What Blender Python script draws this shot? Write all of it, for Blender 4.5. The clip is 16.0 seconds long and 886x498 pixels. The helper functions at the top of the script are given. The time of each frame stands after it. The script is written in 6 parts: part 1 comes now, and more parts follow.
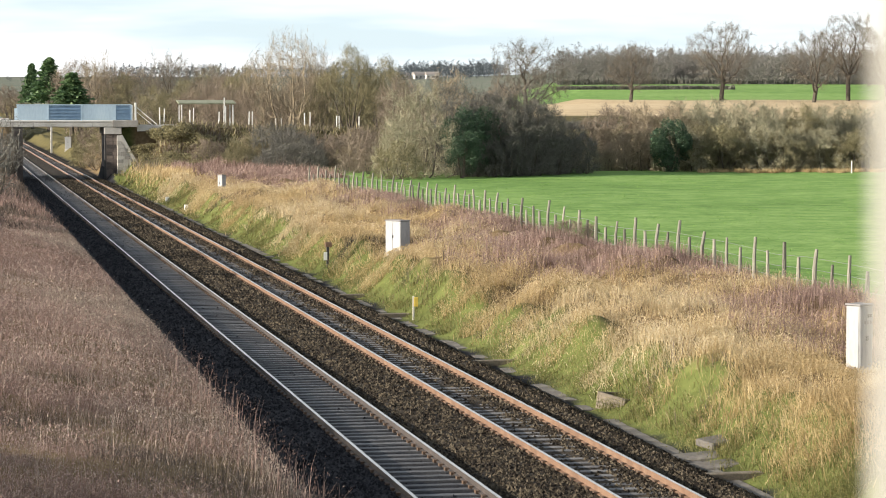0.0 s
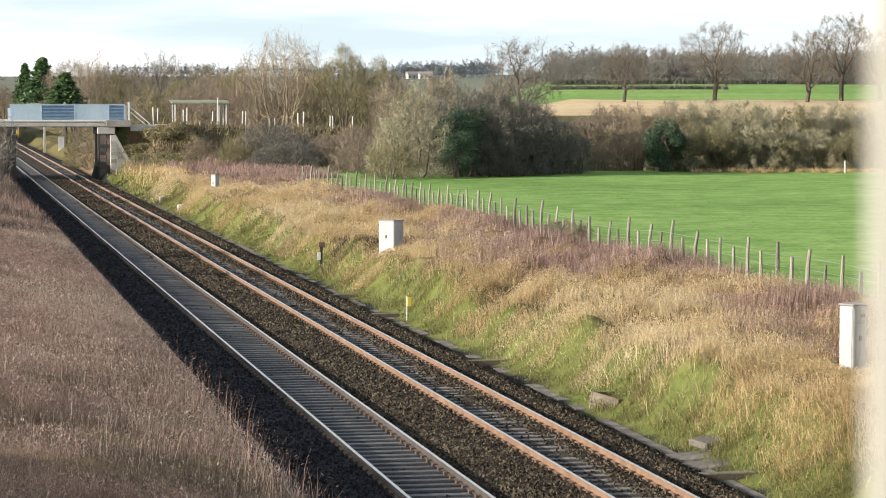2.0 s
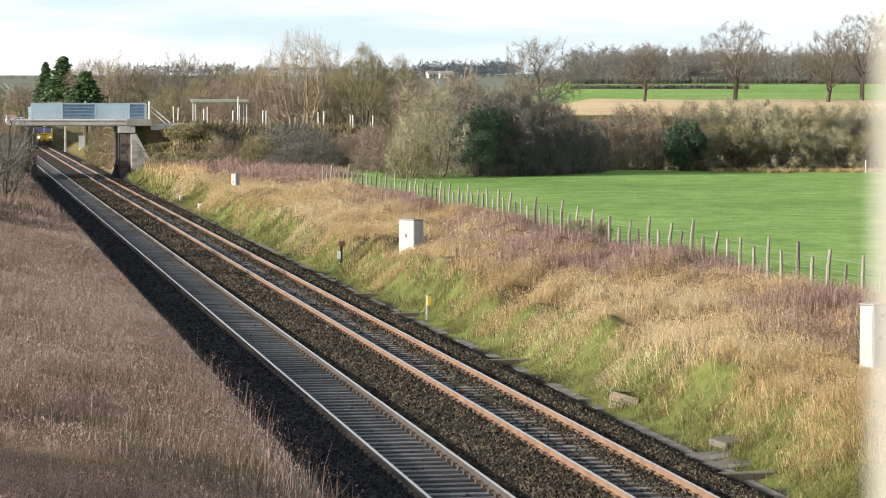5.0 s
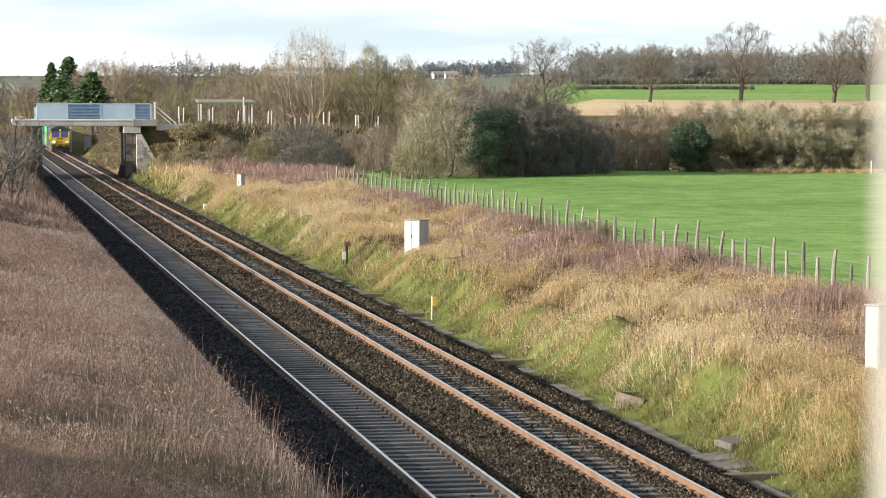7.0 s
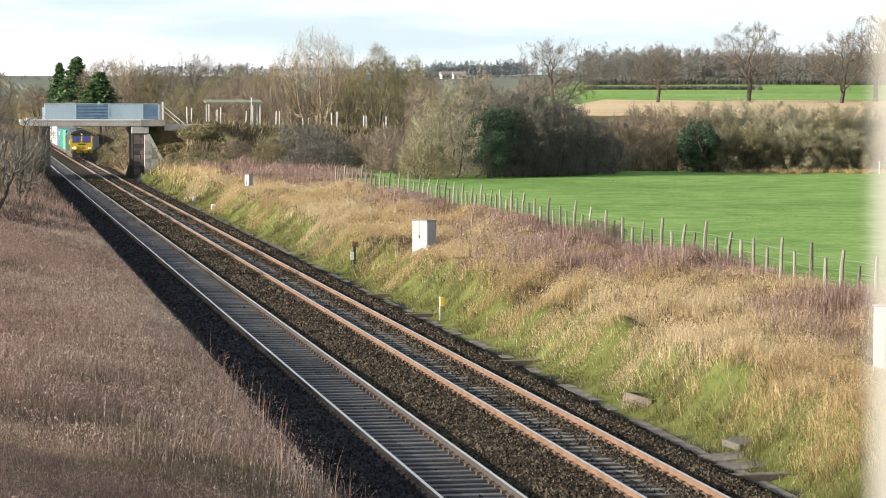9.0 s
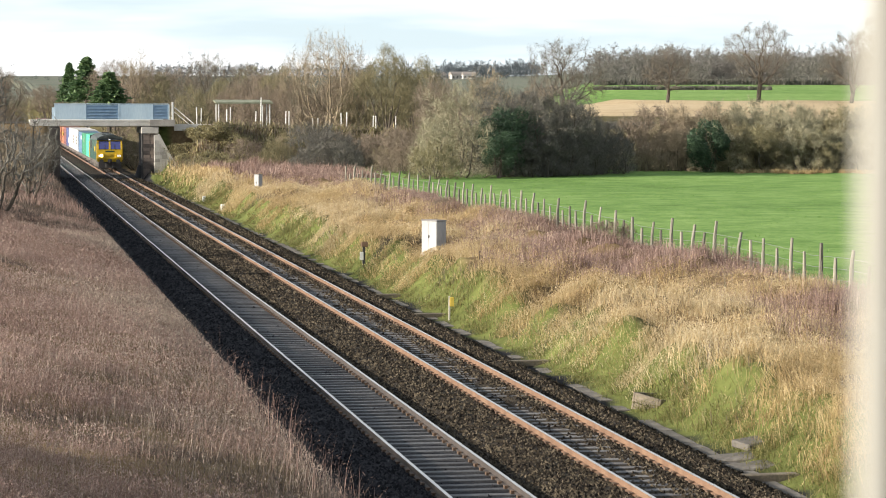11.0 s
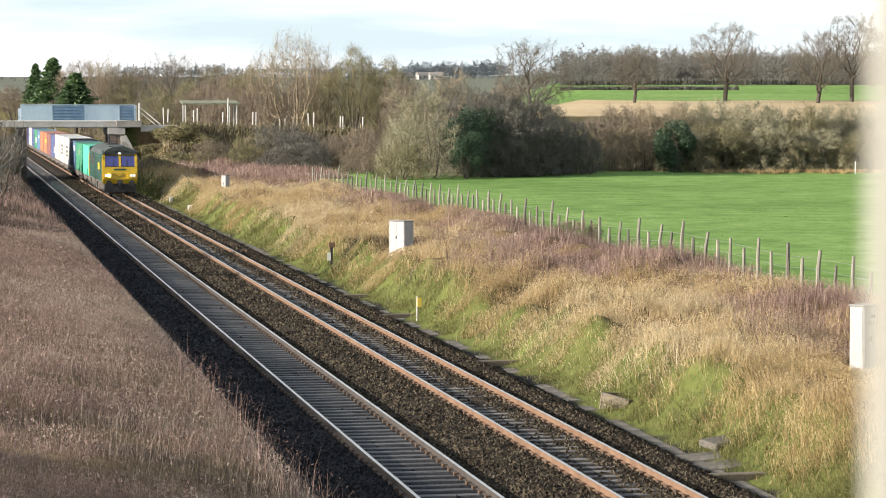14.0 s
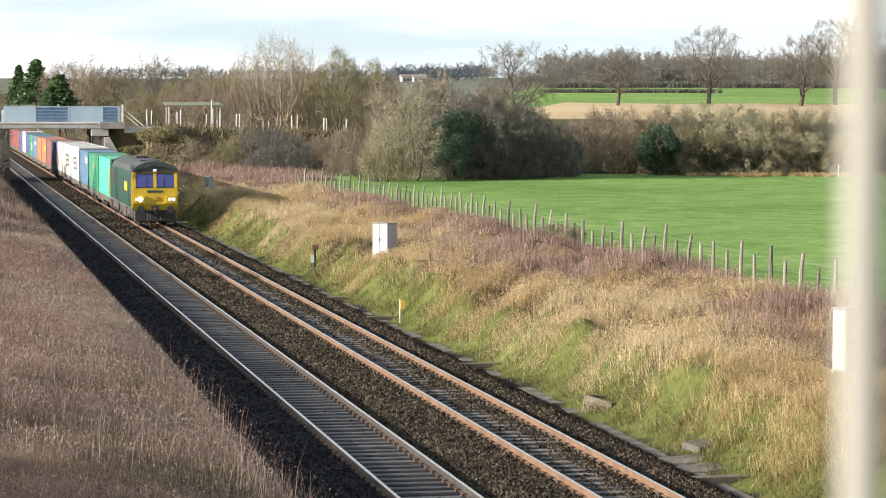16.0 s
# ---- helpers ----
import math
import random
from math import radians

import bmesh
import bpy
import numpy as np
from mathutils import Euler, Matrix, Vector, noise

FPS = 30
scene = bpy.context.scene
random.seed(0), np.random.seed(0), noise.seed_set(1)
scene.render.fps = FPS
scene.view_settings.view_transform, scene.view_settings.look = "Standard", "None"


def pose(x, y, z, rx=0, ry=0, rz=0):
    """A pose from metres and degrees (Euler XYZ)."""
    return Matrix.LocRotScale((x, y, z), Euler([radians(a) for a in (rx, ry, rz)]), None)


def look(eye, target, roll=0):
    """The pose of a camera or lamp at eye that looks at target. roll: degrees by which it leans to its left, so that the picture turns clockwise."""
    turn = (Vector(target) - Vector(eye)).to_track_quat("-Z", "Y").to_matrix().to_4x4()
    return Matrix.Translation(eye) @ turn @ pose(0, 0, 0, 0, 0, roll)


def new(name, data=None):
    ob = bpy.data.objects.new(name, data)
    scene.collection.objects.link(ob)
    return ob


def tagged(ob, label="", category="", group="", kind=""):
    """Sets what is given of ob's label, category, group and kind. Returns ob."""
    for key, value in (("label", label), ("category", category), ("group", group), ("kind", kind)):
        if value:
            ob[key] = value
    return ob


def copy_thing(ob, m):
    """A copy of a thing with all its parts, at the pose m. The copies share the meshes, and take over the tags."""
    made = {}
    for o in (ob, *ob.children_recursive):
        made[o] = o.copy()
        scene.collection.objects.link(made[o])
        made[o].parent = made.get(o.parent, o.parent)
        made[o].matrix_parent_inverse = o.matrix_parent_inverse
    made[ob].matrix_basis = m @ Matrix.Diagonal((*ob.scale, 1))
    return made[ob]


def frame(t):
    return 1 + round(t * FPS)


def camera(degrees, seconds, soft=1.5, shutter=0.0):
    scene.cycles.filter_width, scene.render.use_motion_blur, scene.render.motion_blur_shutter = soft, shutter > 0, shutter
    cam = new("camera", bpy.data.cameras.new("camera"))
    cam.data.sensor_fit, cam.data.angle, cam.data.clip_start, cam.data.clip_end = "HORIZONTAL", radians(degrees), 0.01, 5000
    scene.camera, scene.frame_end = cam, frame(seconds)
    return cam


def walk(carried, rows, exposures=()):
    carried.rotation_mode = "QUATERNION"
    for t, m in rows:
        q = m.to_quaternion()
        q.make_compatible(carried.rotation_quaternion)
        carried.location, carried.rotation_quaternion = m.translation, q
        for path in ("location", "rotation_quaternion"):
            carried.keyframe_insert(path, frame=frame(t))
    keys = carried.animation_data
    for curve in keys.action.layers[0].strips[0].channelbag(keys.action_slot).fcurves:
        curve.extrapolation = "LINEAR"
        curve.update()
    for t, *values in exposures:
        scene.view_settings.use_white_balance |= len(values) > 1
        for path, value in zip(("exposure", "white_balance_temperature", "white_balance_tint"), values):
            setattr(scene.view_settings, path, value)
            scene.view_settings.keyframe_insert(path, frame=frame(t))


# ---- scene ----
PATH = [  # seconds, sidestep in metres, pitch, roll, yaw
    (0, -0.0000, -3.253, 0.000, -10.954),
    (0.5, -0.0003, -3.235, -0.081, -10.958),
    (1, -0.0004, -3.235, -0.018, -11.026),
    (1.5, -0.0003, -3.254, -0.023, -11.073),
    (2, -0.0003, -3.256, -0.017, -11.102),
    (2.5, 0.0001, -3.265, -0.040, -11.060),
    (3, 0.0002, -3.273, -0.028, -11.034),
    (3.5, -0.0001, -3.267, -0.029, -11.080),
    (4, 0.0003, -3.265, -0.034, -10.916),
    (4.5, 0.0011, -3.265, -0.049, -10.682),
    (5, 0.0012, -3.273, -0.061, -10.647),
    (7.5, 0.0022, -3.257, -0.102, -10.429),
    (8, 0.0027, -3.257, -0.092, -10.332),
    (8.5, 0.0026, -3.257, -0.099, -10.348),
    (11, 0.0063, -3.254, -0.114, -10.129),
    (11.5, 0.0076, -3.260, -0.113, -9.935),
    (12, 0.0068, -3.255, -0.124, -9.983),
    (12.5, 0.0041, -3.255, -0.088, -10.393),
    (13, 0.0031, -3.255, -0.095, -10.628),
    (13.5, 0.0028, -3.254, -0.026, -10.718),
    (14, 0.0010, -3.243, -0.031, -10.871),
    (14.5, -0.0019, -3.234, -0.048, -11.254),
    (15, -0.0017, -3.230, -0.018, -11.369),
    (15.5, -0.0013, -3.215, -0.036, -11.447),
    (16, 0.0023, -3.190, -0.163, -11.239),
]


EYE = 7.123
cam = camera(19.77, 16.0, soft=1.0)
cam.data.dof.use_dof = True
cam.data.dof.focus_distance = 110.0
cam.data.dof.aperture_fstop = 21.0
side = Vector((math.cos(radians(-10.95)), math.sin(radians(-10.95)), 0))
walk(cam, [(t, pose(side.x * s, side.y * s, EYE, 90 + p, r, y)) for t, s, p, r, y in PATH],
     exposures=[(0.0, 1.3), (16.0, 1.3)])

# ---- daylight: low winter sun from beyond the tracks, thin bright cloud ----
SUN_TO = Vector((-0.965, -0.12, 0.285)).normalized()
sun = new("sun", bpy.data.lights.new("sun", "SUN"))
sun.data.energy = 4.4
sun.data.angle = radians(0.6)
sun.data.color = (1.0, 0.90, 0.75)
sun.matrix_world = look((0, 0, 200), Vector((0, 0, 200)) - SUN_TO)

world = bpy.data.worlds.new("sky")
scene.world = world
world.use_nodes = True
wt = world.node_tree
wt.nodes.clear()
sky = wt.nodes.new("ShaderNodeTexSky")
sky.sky_type = "NISHITA"
sky.sun_disc = False
sky.sun_elevation = math.asin(SUN_TO.z)
sky.sun_rotation = math.atan2(SUN_TO.x, SUN_TO.y)
sky.air_density, sky.dust_density, sky.ozone_density = 1.0, 0.15, 2.0
wc = wt.nodes.new("ShaderNodeTexCoord")
wm = wt.nodes.new("ShaderNodeMapping")
wm.inputs["Scale"].default_value = (2.0, 2.0, 16.0)
wm.inputs["Rotation"].default_value = (0.06, 0.05, 0.3)
wn = wt.nodes.new("ShaderNodeTexNoise")
wn.inputs["Scale"].default_value = 1.6
wn.inputs["Detail"].default_value = 5.0
wn.inputs["Roughness"].default_value = 0.55
wr = wt.nodes.new("ShaderNodeValToRGB")
wr.color_ramp.elements[0].position, wr.color_ramp.elements[0].color = 0.36, (0.8, 0.8, 0.8, 1)
wr.color_ramp.elements[1].position, wr.color_ramp.elements[1].color = 0.58, (1, 1, 1, 1)
wmix = wt.nodes.new("ShaderNodeMixRGB")
wk = wt.nodes.new("ShaderNodeValToRGB")  # thin veil, pale blue; thick cloud, white
wk.color_ramp.elements[0].position, wk.color_ramp.elements[0].color = 0.38, (0.66, 0.79, 0.87, 1)
wk.color_ramp.elements[1].position, wk.color_ramp.elements[1].color = 0.56, (0.98, 1.0, 1.0, 1)
wx = wt.nodes.new("ShaderNodeVectorMath")
wx.operation = "SCALE"
wx.inputs["Scale"].default_value = 15.0
bg = wt.nodes.new("ShaderNodeBackground")
bg.inputs["Strength"].default_value = 0.036
wo = wt.nodes.new("ShaderNodeOutputWorld")
wt.links.new(wc.outputs["Generated"], wm.inputs["Vector"])
wt.links.new(wm.outputs["Vector"], wn.inputs["Vector"])
wt.links.new(wn.outputs["Fac"], wr.inputs["Fac"])
wt.links.new(wn.outputs["Fac"], wk.inputs["Fac"])
wt.links.new(wk.outputs["Color"], wx.inputs[0])
wt.links.new(wx.outputs["Vector"], wmix.inputs[2])
# the cloud veil thickens towards the horizon and thins overhead
ws = wt.nodes.new("ShaderNodeSeparateXYZ")
wh = wt.nodes.new("ShaderNodeMapRange")
wh.inputs["From Min"].default_value, wh.inputs["From Max"].default_value = 0.02, 0.45
wh.inputs["To Min"].default_value, wh.inputs["To Max"].default_value = 1.0, 0.42
wv = wt.nodes.new("ShaderNodeMath")
wv.operation = "MULTIPLY"
wt.links.new(wc.outputs["Generated"], ws.inputs[0])
wt.links.new(ws.outputs["Z"], wh.inputs["Value"])
wt.links.new(wr.outputs["Color"], wv.inputs[0])
wt.links.new(wh.outputs["Result"], wv.inputs[1])
wt.links.new(wv.outputs[0], wmix.inputs[0])
wt.links.new(sky.outputs["Color"], wmix.inputs[1])
wt.links.new(wmix.outputs["Color"], bg.inputs["Color"])
wt.links.new(bg.outputs["Background"], wo.inputs["Surface"])

# ---- materials ----
def material(name, colours, scale=3.0, rough=0.8, metal=0.0, bump=0.2, fine=12.0, spread=0.0, translucent=0.0,
             island=False, emit=None, coords="Object", stretch=(1, 1, 1), spec=0.5):
    """A surface whose colour wanders between the given ones at two scales. spread: how much each piece differs."""
    m = bpy.data.materials.new(name)
    m.use_nodes = True
    nt = m.node_tree
    n, l = nt.nodes, nt.links
    b = n["Principled BSDF"]
    b.inputs["Roughness"].default_value = rough
    b.inputs["Metallic"].default_value = metal
    b.inputs["Specular IOR Level"].default_value = spec
    if emit:
        b.inputs["Emission Color"].default_value = (*emit[:3], 1)
        b.inputs["Emission Strength"].default_value = emit[3]
    tc = n.new("ShaderNodeTexCoord")
    mp = n.new("ShaderNodeMapping")
    mp.inputs["Scale"].default_value = stretch
    l.new(tc.outputs[coords], mp.inputs["Vector"])
    big = n.new("ShaderNodeTexNoise")
    big.inputs["Scale"].default_value, big.inputs["Detail"].default_value = scale, 4.0
    small = n.new("ShaderNodeTexNoise")
    small.inputs["Scale"].default_value, small.inputs["Detail"].default_value = scale * fine, 3.0
    l.new(mp.outputs["Vector"], big.inputs["Vector"])
    l.new(mp.outputs["Vector"], small.inputs["Vector"])
    mixv = n.new("ShaderNodeMath")
    mixv.operation = "MULTIPLY_ADD"
    mixv.inputs[1].default_value = 0.4
    l.new(small.outputs["Fac"], mixv.inputs[0])
    half = n.new("ShaderNodeMath")
    half.operation = "MULTIPLY"
    half.inputs[1].default_value = 0.6
    l.new(big.outputs["Fac"], half.inputs[0])
    l.new(half.outputs[0], mixv.inputs[2])
    drive = mixv.outputs[0]
    if spread or island:
        if island:
            rnd = n.new("ShaderNodeNewGeometry").outputs["Random Per Island"]
        else:
            rnd = n.new("ShaderNodeObjectInfo").outputs["Random"]
        add = n.new("ShaderNodeMath")
        add.operation = "MULTIPLY_ADD"
        add.inputs[1].default_value = spread or 0.5
        l.new(rnd, add.inputs[0])
        sub = n.new("ShaderNodeMath")
        sub.operation = "SUBTRACT"
        sub.inputs[1].default_value = (spread or 0.5) / 2
        l.new(drive, add.inputs[2])
        l.new(add.outputs[0], sub.inputs[0])
        drive = sub.outputs[0]
    ramp = n.new("ShaderNodeValToRGB")
    els = ramp.color_ramp.elements
    k = len(colours)
    for i, c in enumerate(colours):
        pos = 0.3 + 0.4 * i / max(1, k - 1)
        e = els[i] if i < 2 else els.new(pos)
        e.position, e.color = pos, (*c, 1)
    if k == 1:
        els[1].color = (*colours[0], 1)
    l.new(drive, ramp.inputs["Fac"])
    l.new(ramp.outputs["Color"], b.inputs["Base Color"])
    if bump:
        bp = n.new("ShaderNodeBump")
        bp.inputs["Strength"].default_value = bump
        bp.inputs["Distance"].default_value = 0.02
        l.new(small.outputs["Fac"], bp.inputs["Height"])
        l.new(bp.outputs["Normal"], b.inputs["Normal"])
    if translucent:
        tr = n.new("ShaderNodeBsdfTranslucent")
        l.new(ramp.outputs["Color"], tr.inputs["Color"])
        mx = n.new("ShaderNodeMixShader")
        mx.inputs[0].default_value = translucent
        l.new(b.outputs[0], mx.inputs[1])
        l.new(tr.outputs[0], mx.inputs[2])
        l.new(mx.outputs[0], n["Material Output"].inputs["Surface"])
    return m


def glass_material(name, tint, rough=0.05):
    m = bpy.data.materials.new(name)
    m.use_nodes = True
    b = m.node_tree.nodes["Principled BSDF"]
    b.inputs["Base Color"].default_value = (*tint, 1)
    b.inputs["Roughness"].default_value = rough
    b.inputs["IOR"].default_value = 1.5
    b.inputs["Coat Weight"].default_value = 0.6
    return m


M_BALLAST = material("ballast_stone", [(0.016, 0.013, 0.011), (0.041, 0.033, 0.024), (0.095, 0.079, 0.058)], 1.2, 0.9, bump=0.6, fine=14, island=True, spread=0.55, spec=0.1)
M_BALLAST_BED = material("ballast_bed", [(0.016, 0.014, 0.014), (0.038, 0.031, 0.025), (0.08, 0.066, 0.046)], 0.9, 0.95, bump=1.0, fine=22, spec=0.1)
# near track's dark ash: the bank's shade is mixed into both colours
M_ASH_STONE = material("shade_darkened_stone", [(0.013, 0.0135, 0.0165), (0.025, 0.0255, 0.030), (0.055, 0.055, 0.060)], 1.2, 0.9, bump=0.6, fine=14, island=True, spread=0.5, spec=0.1)
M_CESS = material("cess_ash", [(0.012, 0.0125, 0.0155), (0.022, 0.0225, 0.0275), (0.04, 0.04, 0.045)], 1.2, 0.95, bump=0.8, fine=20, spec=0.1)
M_SLEEPER = material("concrete_sleeper", [(0.06, 0.06, 0.066), (0.10, 0.10, 0.107), (0.155, 0.155, 0.162)], 2.0, 0.75, bump=0.3, spread=0.25, spec=0.25)
M_SLEEPER_OLD = material("weathered_sleeper", [(0.07, 0.066, 0.068), (0.12, 0.115, 0.118), (0.19, 0.185, 0.185)], 2.0, 0.75, bump=0.3, spread=0.25, spec=0.25)
M_RUST = material("rusty_rail_side", [(0.095, 0.053, 0.034), (0.16, 0.094, 0.06), (0.22, 0.142, 0.096)], 2.5, 0.75, bump=0.3, fine=18)
M_RAIL_DULL = material("brown_rail_side", [(0.03, 0.025, 0.024), (0.052, 0.042, 0.039), (0.085, 0.068, 0.062)], 2.5, 0.7, bump=0.3, fine=18)
M_RAIL_TOP = material("polished_rail_head", [(0.50, 0.48, 0.47), (0.62, 0.60, 0.58)], 6.0, 0.33, 0.9, bump=0.05, stretch=(1, 0.05, 1))
M_CLIP = material("rail_clip_iron", [(0.06, 0.04, 0.03), (0.13, 0.08, 0.05)], 6.0, 0.8)
M_GOLD = material("dry_gold_grass", [(0.27, 0.19, 0.09), (0.45, 0.335, 0.172), (0.61, 0.48, 0.28)], 0.25, 0.75, bump=0, fine=8, island=True, spread=0.35, translucent=0.35)
M_PALE = material("pale_straw_grass", [(0.40, 0.31, 0.18), (0.56, 0.455, 0.29), (0.70, 0.60, 0.42)], 0.3, 0.75, bump=0, fine=8, island=True, spread=0.35, translucent=0.35)
M_RUSSET = material("russet_dead_stems", [(0.13, 0.082, 0.07), (0.265, 0.175, 0.15), (0.42, 0.312, 0.27)], 0.3, 0.8, bump=0, fine=8, island=True, spread=0.4, translucent=0.3)
M_STRAW = material("grey_straw_grass", [(0.19, 0.144, 0.118), (0.32, 0.255, 0.212), (0.48, 0.40, 0.338)], 0.3, 0.8, bump=0, fine=8, island=True, spread=0.4, translucent=0.3)
M_WEED = material("dark_dead_weed", [(0.052, 0.04, 0.034), (0.105, 0.08, 0.066), (0.185, 0.145, 0.118)], 0.3, 0.85, bump=0, fine=8, island=True, spread=0.4, translucent=0.25)
M_MOSSY = material("olive_tuft_grass", [(0.13, 0.115, 0.04), (0.24, 0.21, 0.085), (0.36, 0.32, 0.15)], 0.3, 0.8, bump=0, fine=8, island=True, spread=0.35, translucent=0.35)
# twigs lightened: sunlight on the hedge is put into this colour
M_TWIG_HEDGE = material("sun_toned_twigs", [(0.17, 0.158, 0.105), (0.28, 0.26, 0.175), (0.39, 0.36, 0.255)], 0.3, 0.9, bump=0, island=True, spread=0.3)
M_GREENGRASS = material("green_verge_grass", [(0.078, 0.08, 0.026), (0.145, 0.142, 0.046), (0.26, 0.235, 0.095)], 0.4, 0.7, bump=0, fine=8, island=True, spread=0.35, translucent=0.4)
M_FIELDGRASS = material("field_grass_blades", [(0.085, 0.19, 0.03), (0.145, 0.29, 0.05), (0.235, 0.38, 0.085)], 0.4, 0.7, bump=0, fine=8, island=True, spread=0.35, translucent=0.4)
M_BARK = material("grey_bark", [(0.04, 0.033, 0.026), (0.075, 0.062, 0.048), (0.125, 0.105, 0.08)], 2.0, 0.9, bump=0.5)
M_TWIG = material("bare_twigs", [(0.14, 0.115, 0.08), (0.24, 0.195, 0.135), (0.34, 0.285, 0.20)], 0.3, 0.9, bump=0, island=True, spread=0.3)
M_TWIG_OAK = material("oak_twigs", [(0.07, 0.06, 0.047), (0.12, 0.102, 0.08), (0.18, 0.155, 0.12)], 0.3, 0.9, bump=0, island=True, spread=0.3)
M_TWIG_OLIVE = material("olive_twigs", [(0.10, 0.09, 0.05), (0.175, 0.155, 0.085), (0.26, 0.23, 0.13)], 0.3, 0.9, bump=0, island=True, spread=0.3)
M_TWIG_RED = material("reddish_twigs", [(0.115, 0.091, 0.069), (0.19, 0.151, 0.116), (0.27, 0.219, 0.17)], 0.3, 0.9, bump=0, island=True, spread=0.3)
# twigs darkened: the clump's shaded side is painted with this colour
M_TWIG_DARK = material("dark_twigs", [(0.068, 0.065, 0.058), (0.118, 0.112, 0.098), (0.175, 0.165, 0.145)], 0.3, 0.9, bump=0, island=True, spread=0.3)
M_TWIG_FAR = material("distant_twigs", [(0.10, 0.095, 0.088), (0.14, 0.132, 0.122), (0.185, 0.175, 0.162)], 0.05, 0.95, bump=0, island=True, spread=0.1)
# hill trees tinted blue-grey: distance haze is painted into the base colour
M_TWIG_HILL = material("haze_tinted_hill_trees", [(0.045, 0.057, 0.068), (0.065, 0.08, 0.092), (0.09, 0.104, 0.115)], 0.03, 0.95, bump=0, island=True, spread=0.3)
M_EVERGREEN = material("dark_evergreen_leaves", [(0.024, 0.05, 0.028), (0.05, 0.095, 0.05), (0.085, 0.14, 0.075)], 0.4, 0.6, bump=0, island=True, spread=0.4, translucent=0.2)
M_CONIFER = material("conifer_needles", [(0.035, 0.075, 0.03), (0.07, 0.135, 0.05), (0.13, 0.20, 0.08)], 0.4, 0.7, bump=0, island=True, spread=0.4, translucent=0.2)
M_BRAMBLE = material("bramble_leaves", [(0.13, 0.115, 0.065), (0.235, 0.215, 0.11), (0.35, 0.30, 0.165)], 0.4, 0.75, bump=0, island=True, spread=0.5, translucent=0.25)
M_POST = material("weathered_oak_post", [(0.10, 0.095, 0.078), (0.19, 0.18, 0.148), (0.31, 0.29, 0.24)], 3.0, 0.85, bump=0.5, spread=0.35, stretch=(1, 1, 0.2))
M_WIRE = material("galvanised_wire", [(0.30, 0.30, 0.30), (0.42, 0.42, 0.42)], 4.0, 0.5, 0.7, bump=0)
M_CABINET = material("white_cabinet_paint", [(0.24, 0.242, 0.25), (0.325, 0.328, 0.335), (0.38, 0.383, 0.39)], 1.3, 0.5, bump=0.06, fine=9, stretch=(1, 1, 0.35))
M_CABINET_TOP = material("weathered_cabinet_roof", [(0.16, 0.15, 0.15), (0.28, 0.27, 0.27)], 3.0, 0.7)
M_DARK = material("dark_metal", [(0.02, 0.02, 0.022), (0.05, 0.048, 0.048)], 3.0, 0.6)
M_CONCRETE = material("grey_concrete", [(0.34, 0.325, 0.30), (0.47, 0.455, 0.43), (0.57, 0.555, 0.53)], 0.8, 0.85, bump=0.4)
M_CONCRETE_D = material("stained_concrete", [(0.06, 0.055, 0.052), (0.11, 0.10, 0.09), (0.19, 0.175, 0.155)], 0.9, 0.9, bump=0.4)
M_BRICK = material("sooty_brick", [(0.05, 0.043, 0.042), (0.10, 0.083, 0.078), (0.16, 0.13, 0.115)], 1.2, 0.9, bump=0.5, spread=0.4)
M_STONE = material("pale_wall_stone", [(0.25, 0.235, 0.22), (0.36, 0.34, 0.315), (0.47, 0.45, 0.42)], 1.0, 0.85, bump=0.4, spread=0.45)
M_STEEL = material("pale_blue_parapet_steel", [(0.40, 0.52, 0.64), (0.50, 0.63, 0.74), (0.60, 0.71, 0.80)], 0.6, 0.45, 0.3, bump=0.05, stretch=(1, 1, 0.3))
M_STEEL_D = material("blue_parapet_rail", [(0.17, 0.27, 0.40), (0.27, 0.39, 0.53)], 1.5, 0.5, 0.3)
M_WHITE = material("white_paint", [(0.66, 0.66, 0.64), (0.80, 0.80, 0.78)], 3.0, 0.6, bump=0.05)
M_CREAM = material("cream_painted_bar", [(0.27, 0.262, 0.235), (0.31, 0.30, 0.27)], 3.0, 0.55, bump=0.05)
M_YELLOW_SIGN = material("yellow_marker", [(0.60, 0.42, 0.06), (0.72, 0.52, 0.10)], 4.0, 0.6)
M_ROADTOP = material("asphalt", [(0.04, 0.04, 0.042), (0.065, 0.063, 0.062)], 1.0, 0.9, bump=0.4)
M_TIMBER = material("old_timber", [(0.07, 0.06, 0.05), (0.15, 0.125, 0.095), (0.24, 0.20, 0.15)], 2.0, 0.9, bump=0.5, stretch=(1, 0.2, 1))
M_ROOFTILE = material("roof_tile", [(0.20, 0.18, 0.17), (0.30, 0.27, 0.25)], 1.0, 0.85)
M_SHEET = material("mossy_roof_sheet", [(0.10, 0.115, 0.07), (0.19, 0.205, 0.14), (0.32, 0.33, 0.26)], 2.2, 0.85)


# ---- geometry helpers ----
def mesh_of(name, verts, faces, mats):
    me = bpy.data.meshes.new(name)
    me.from_pydata(verts, [], faces)
    for m in mats:
        me.materials.append(m)
    me.update()
    return me


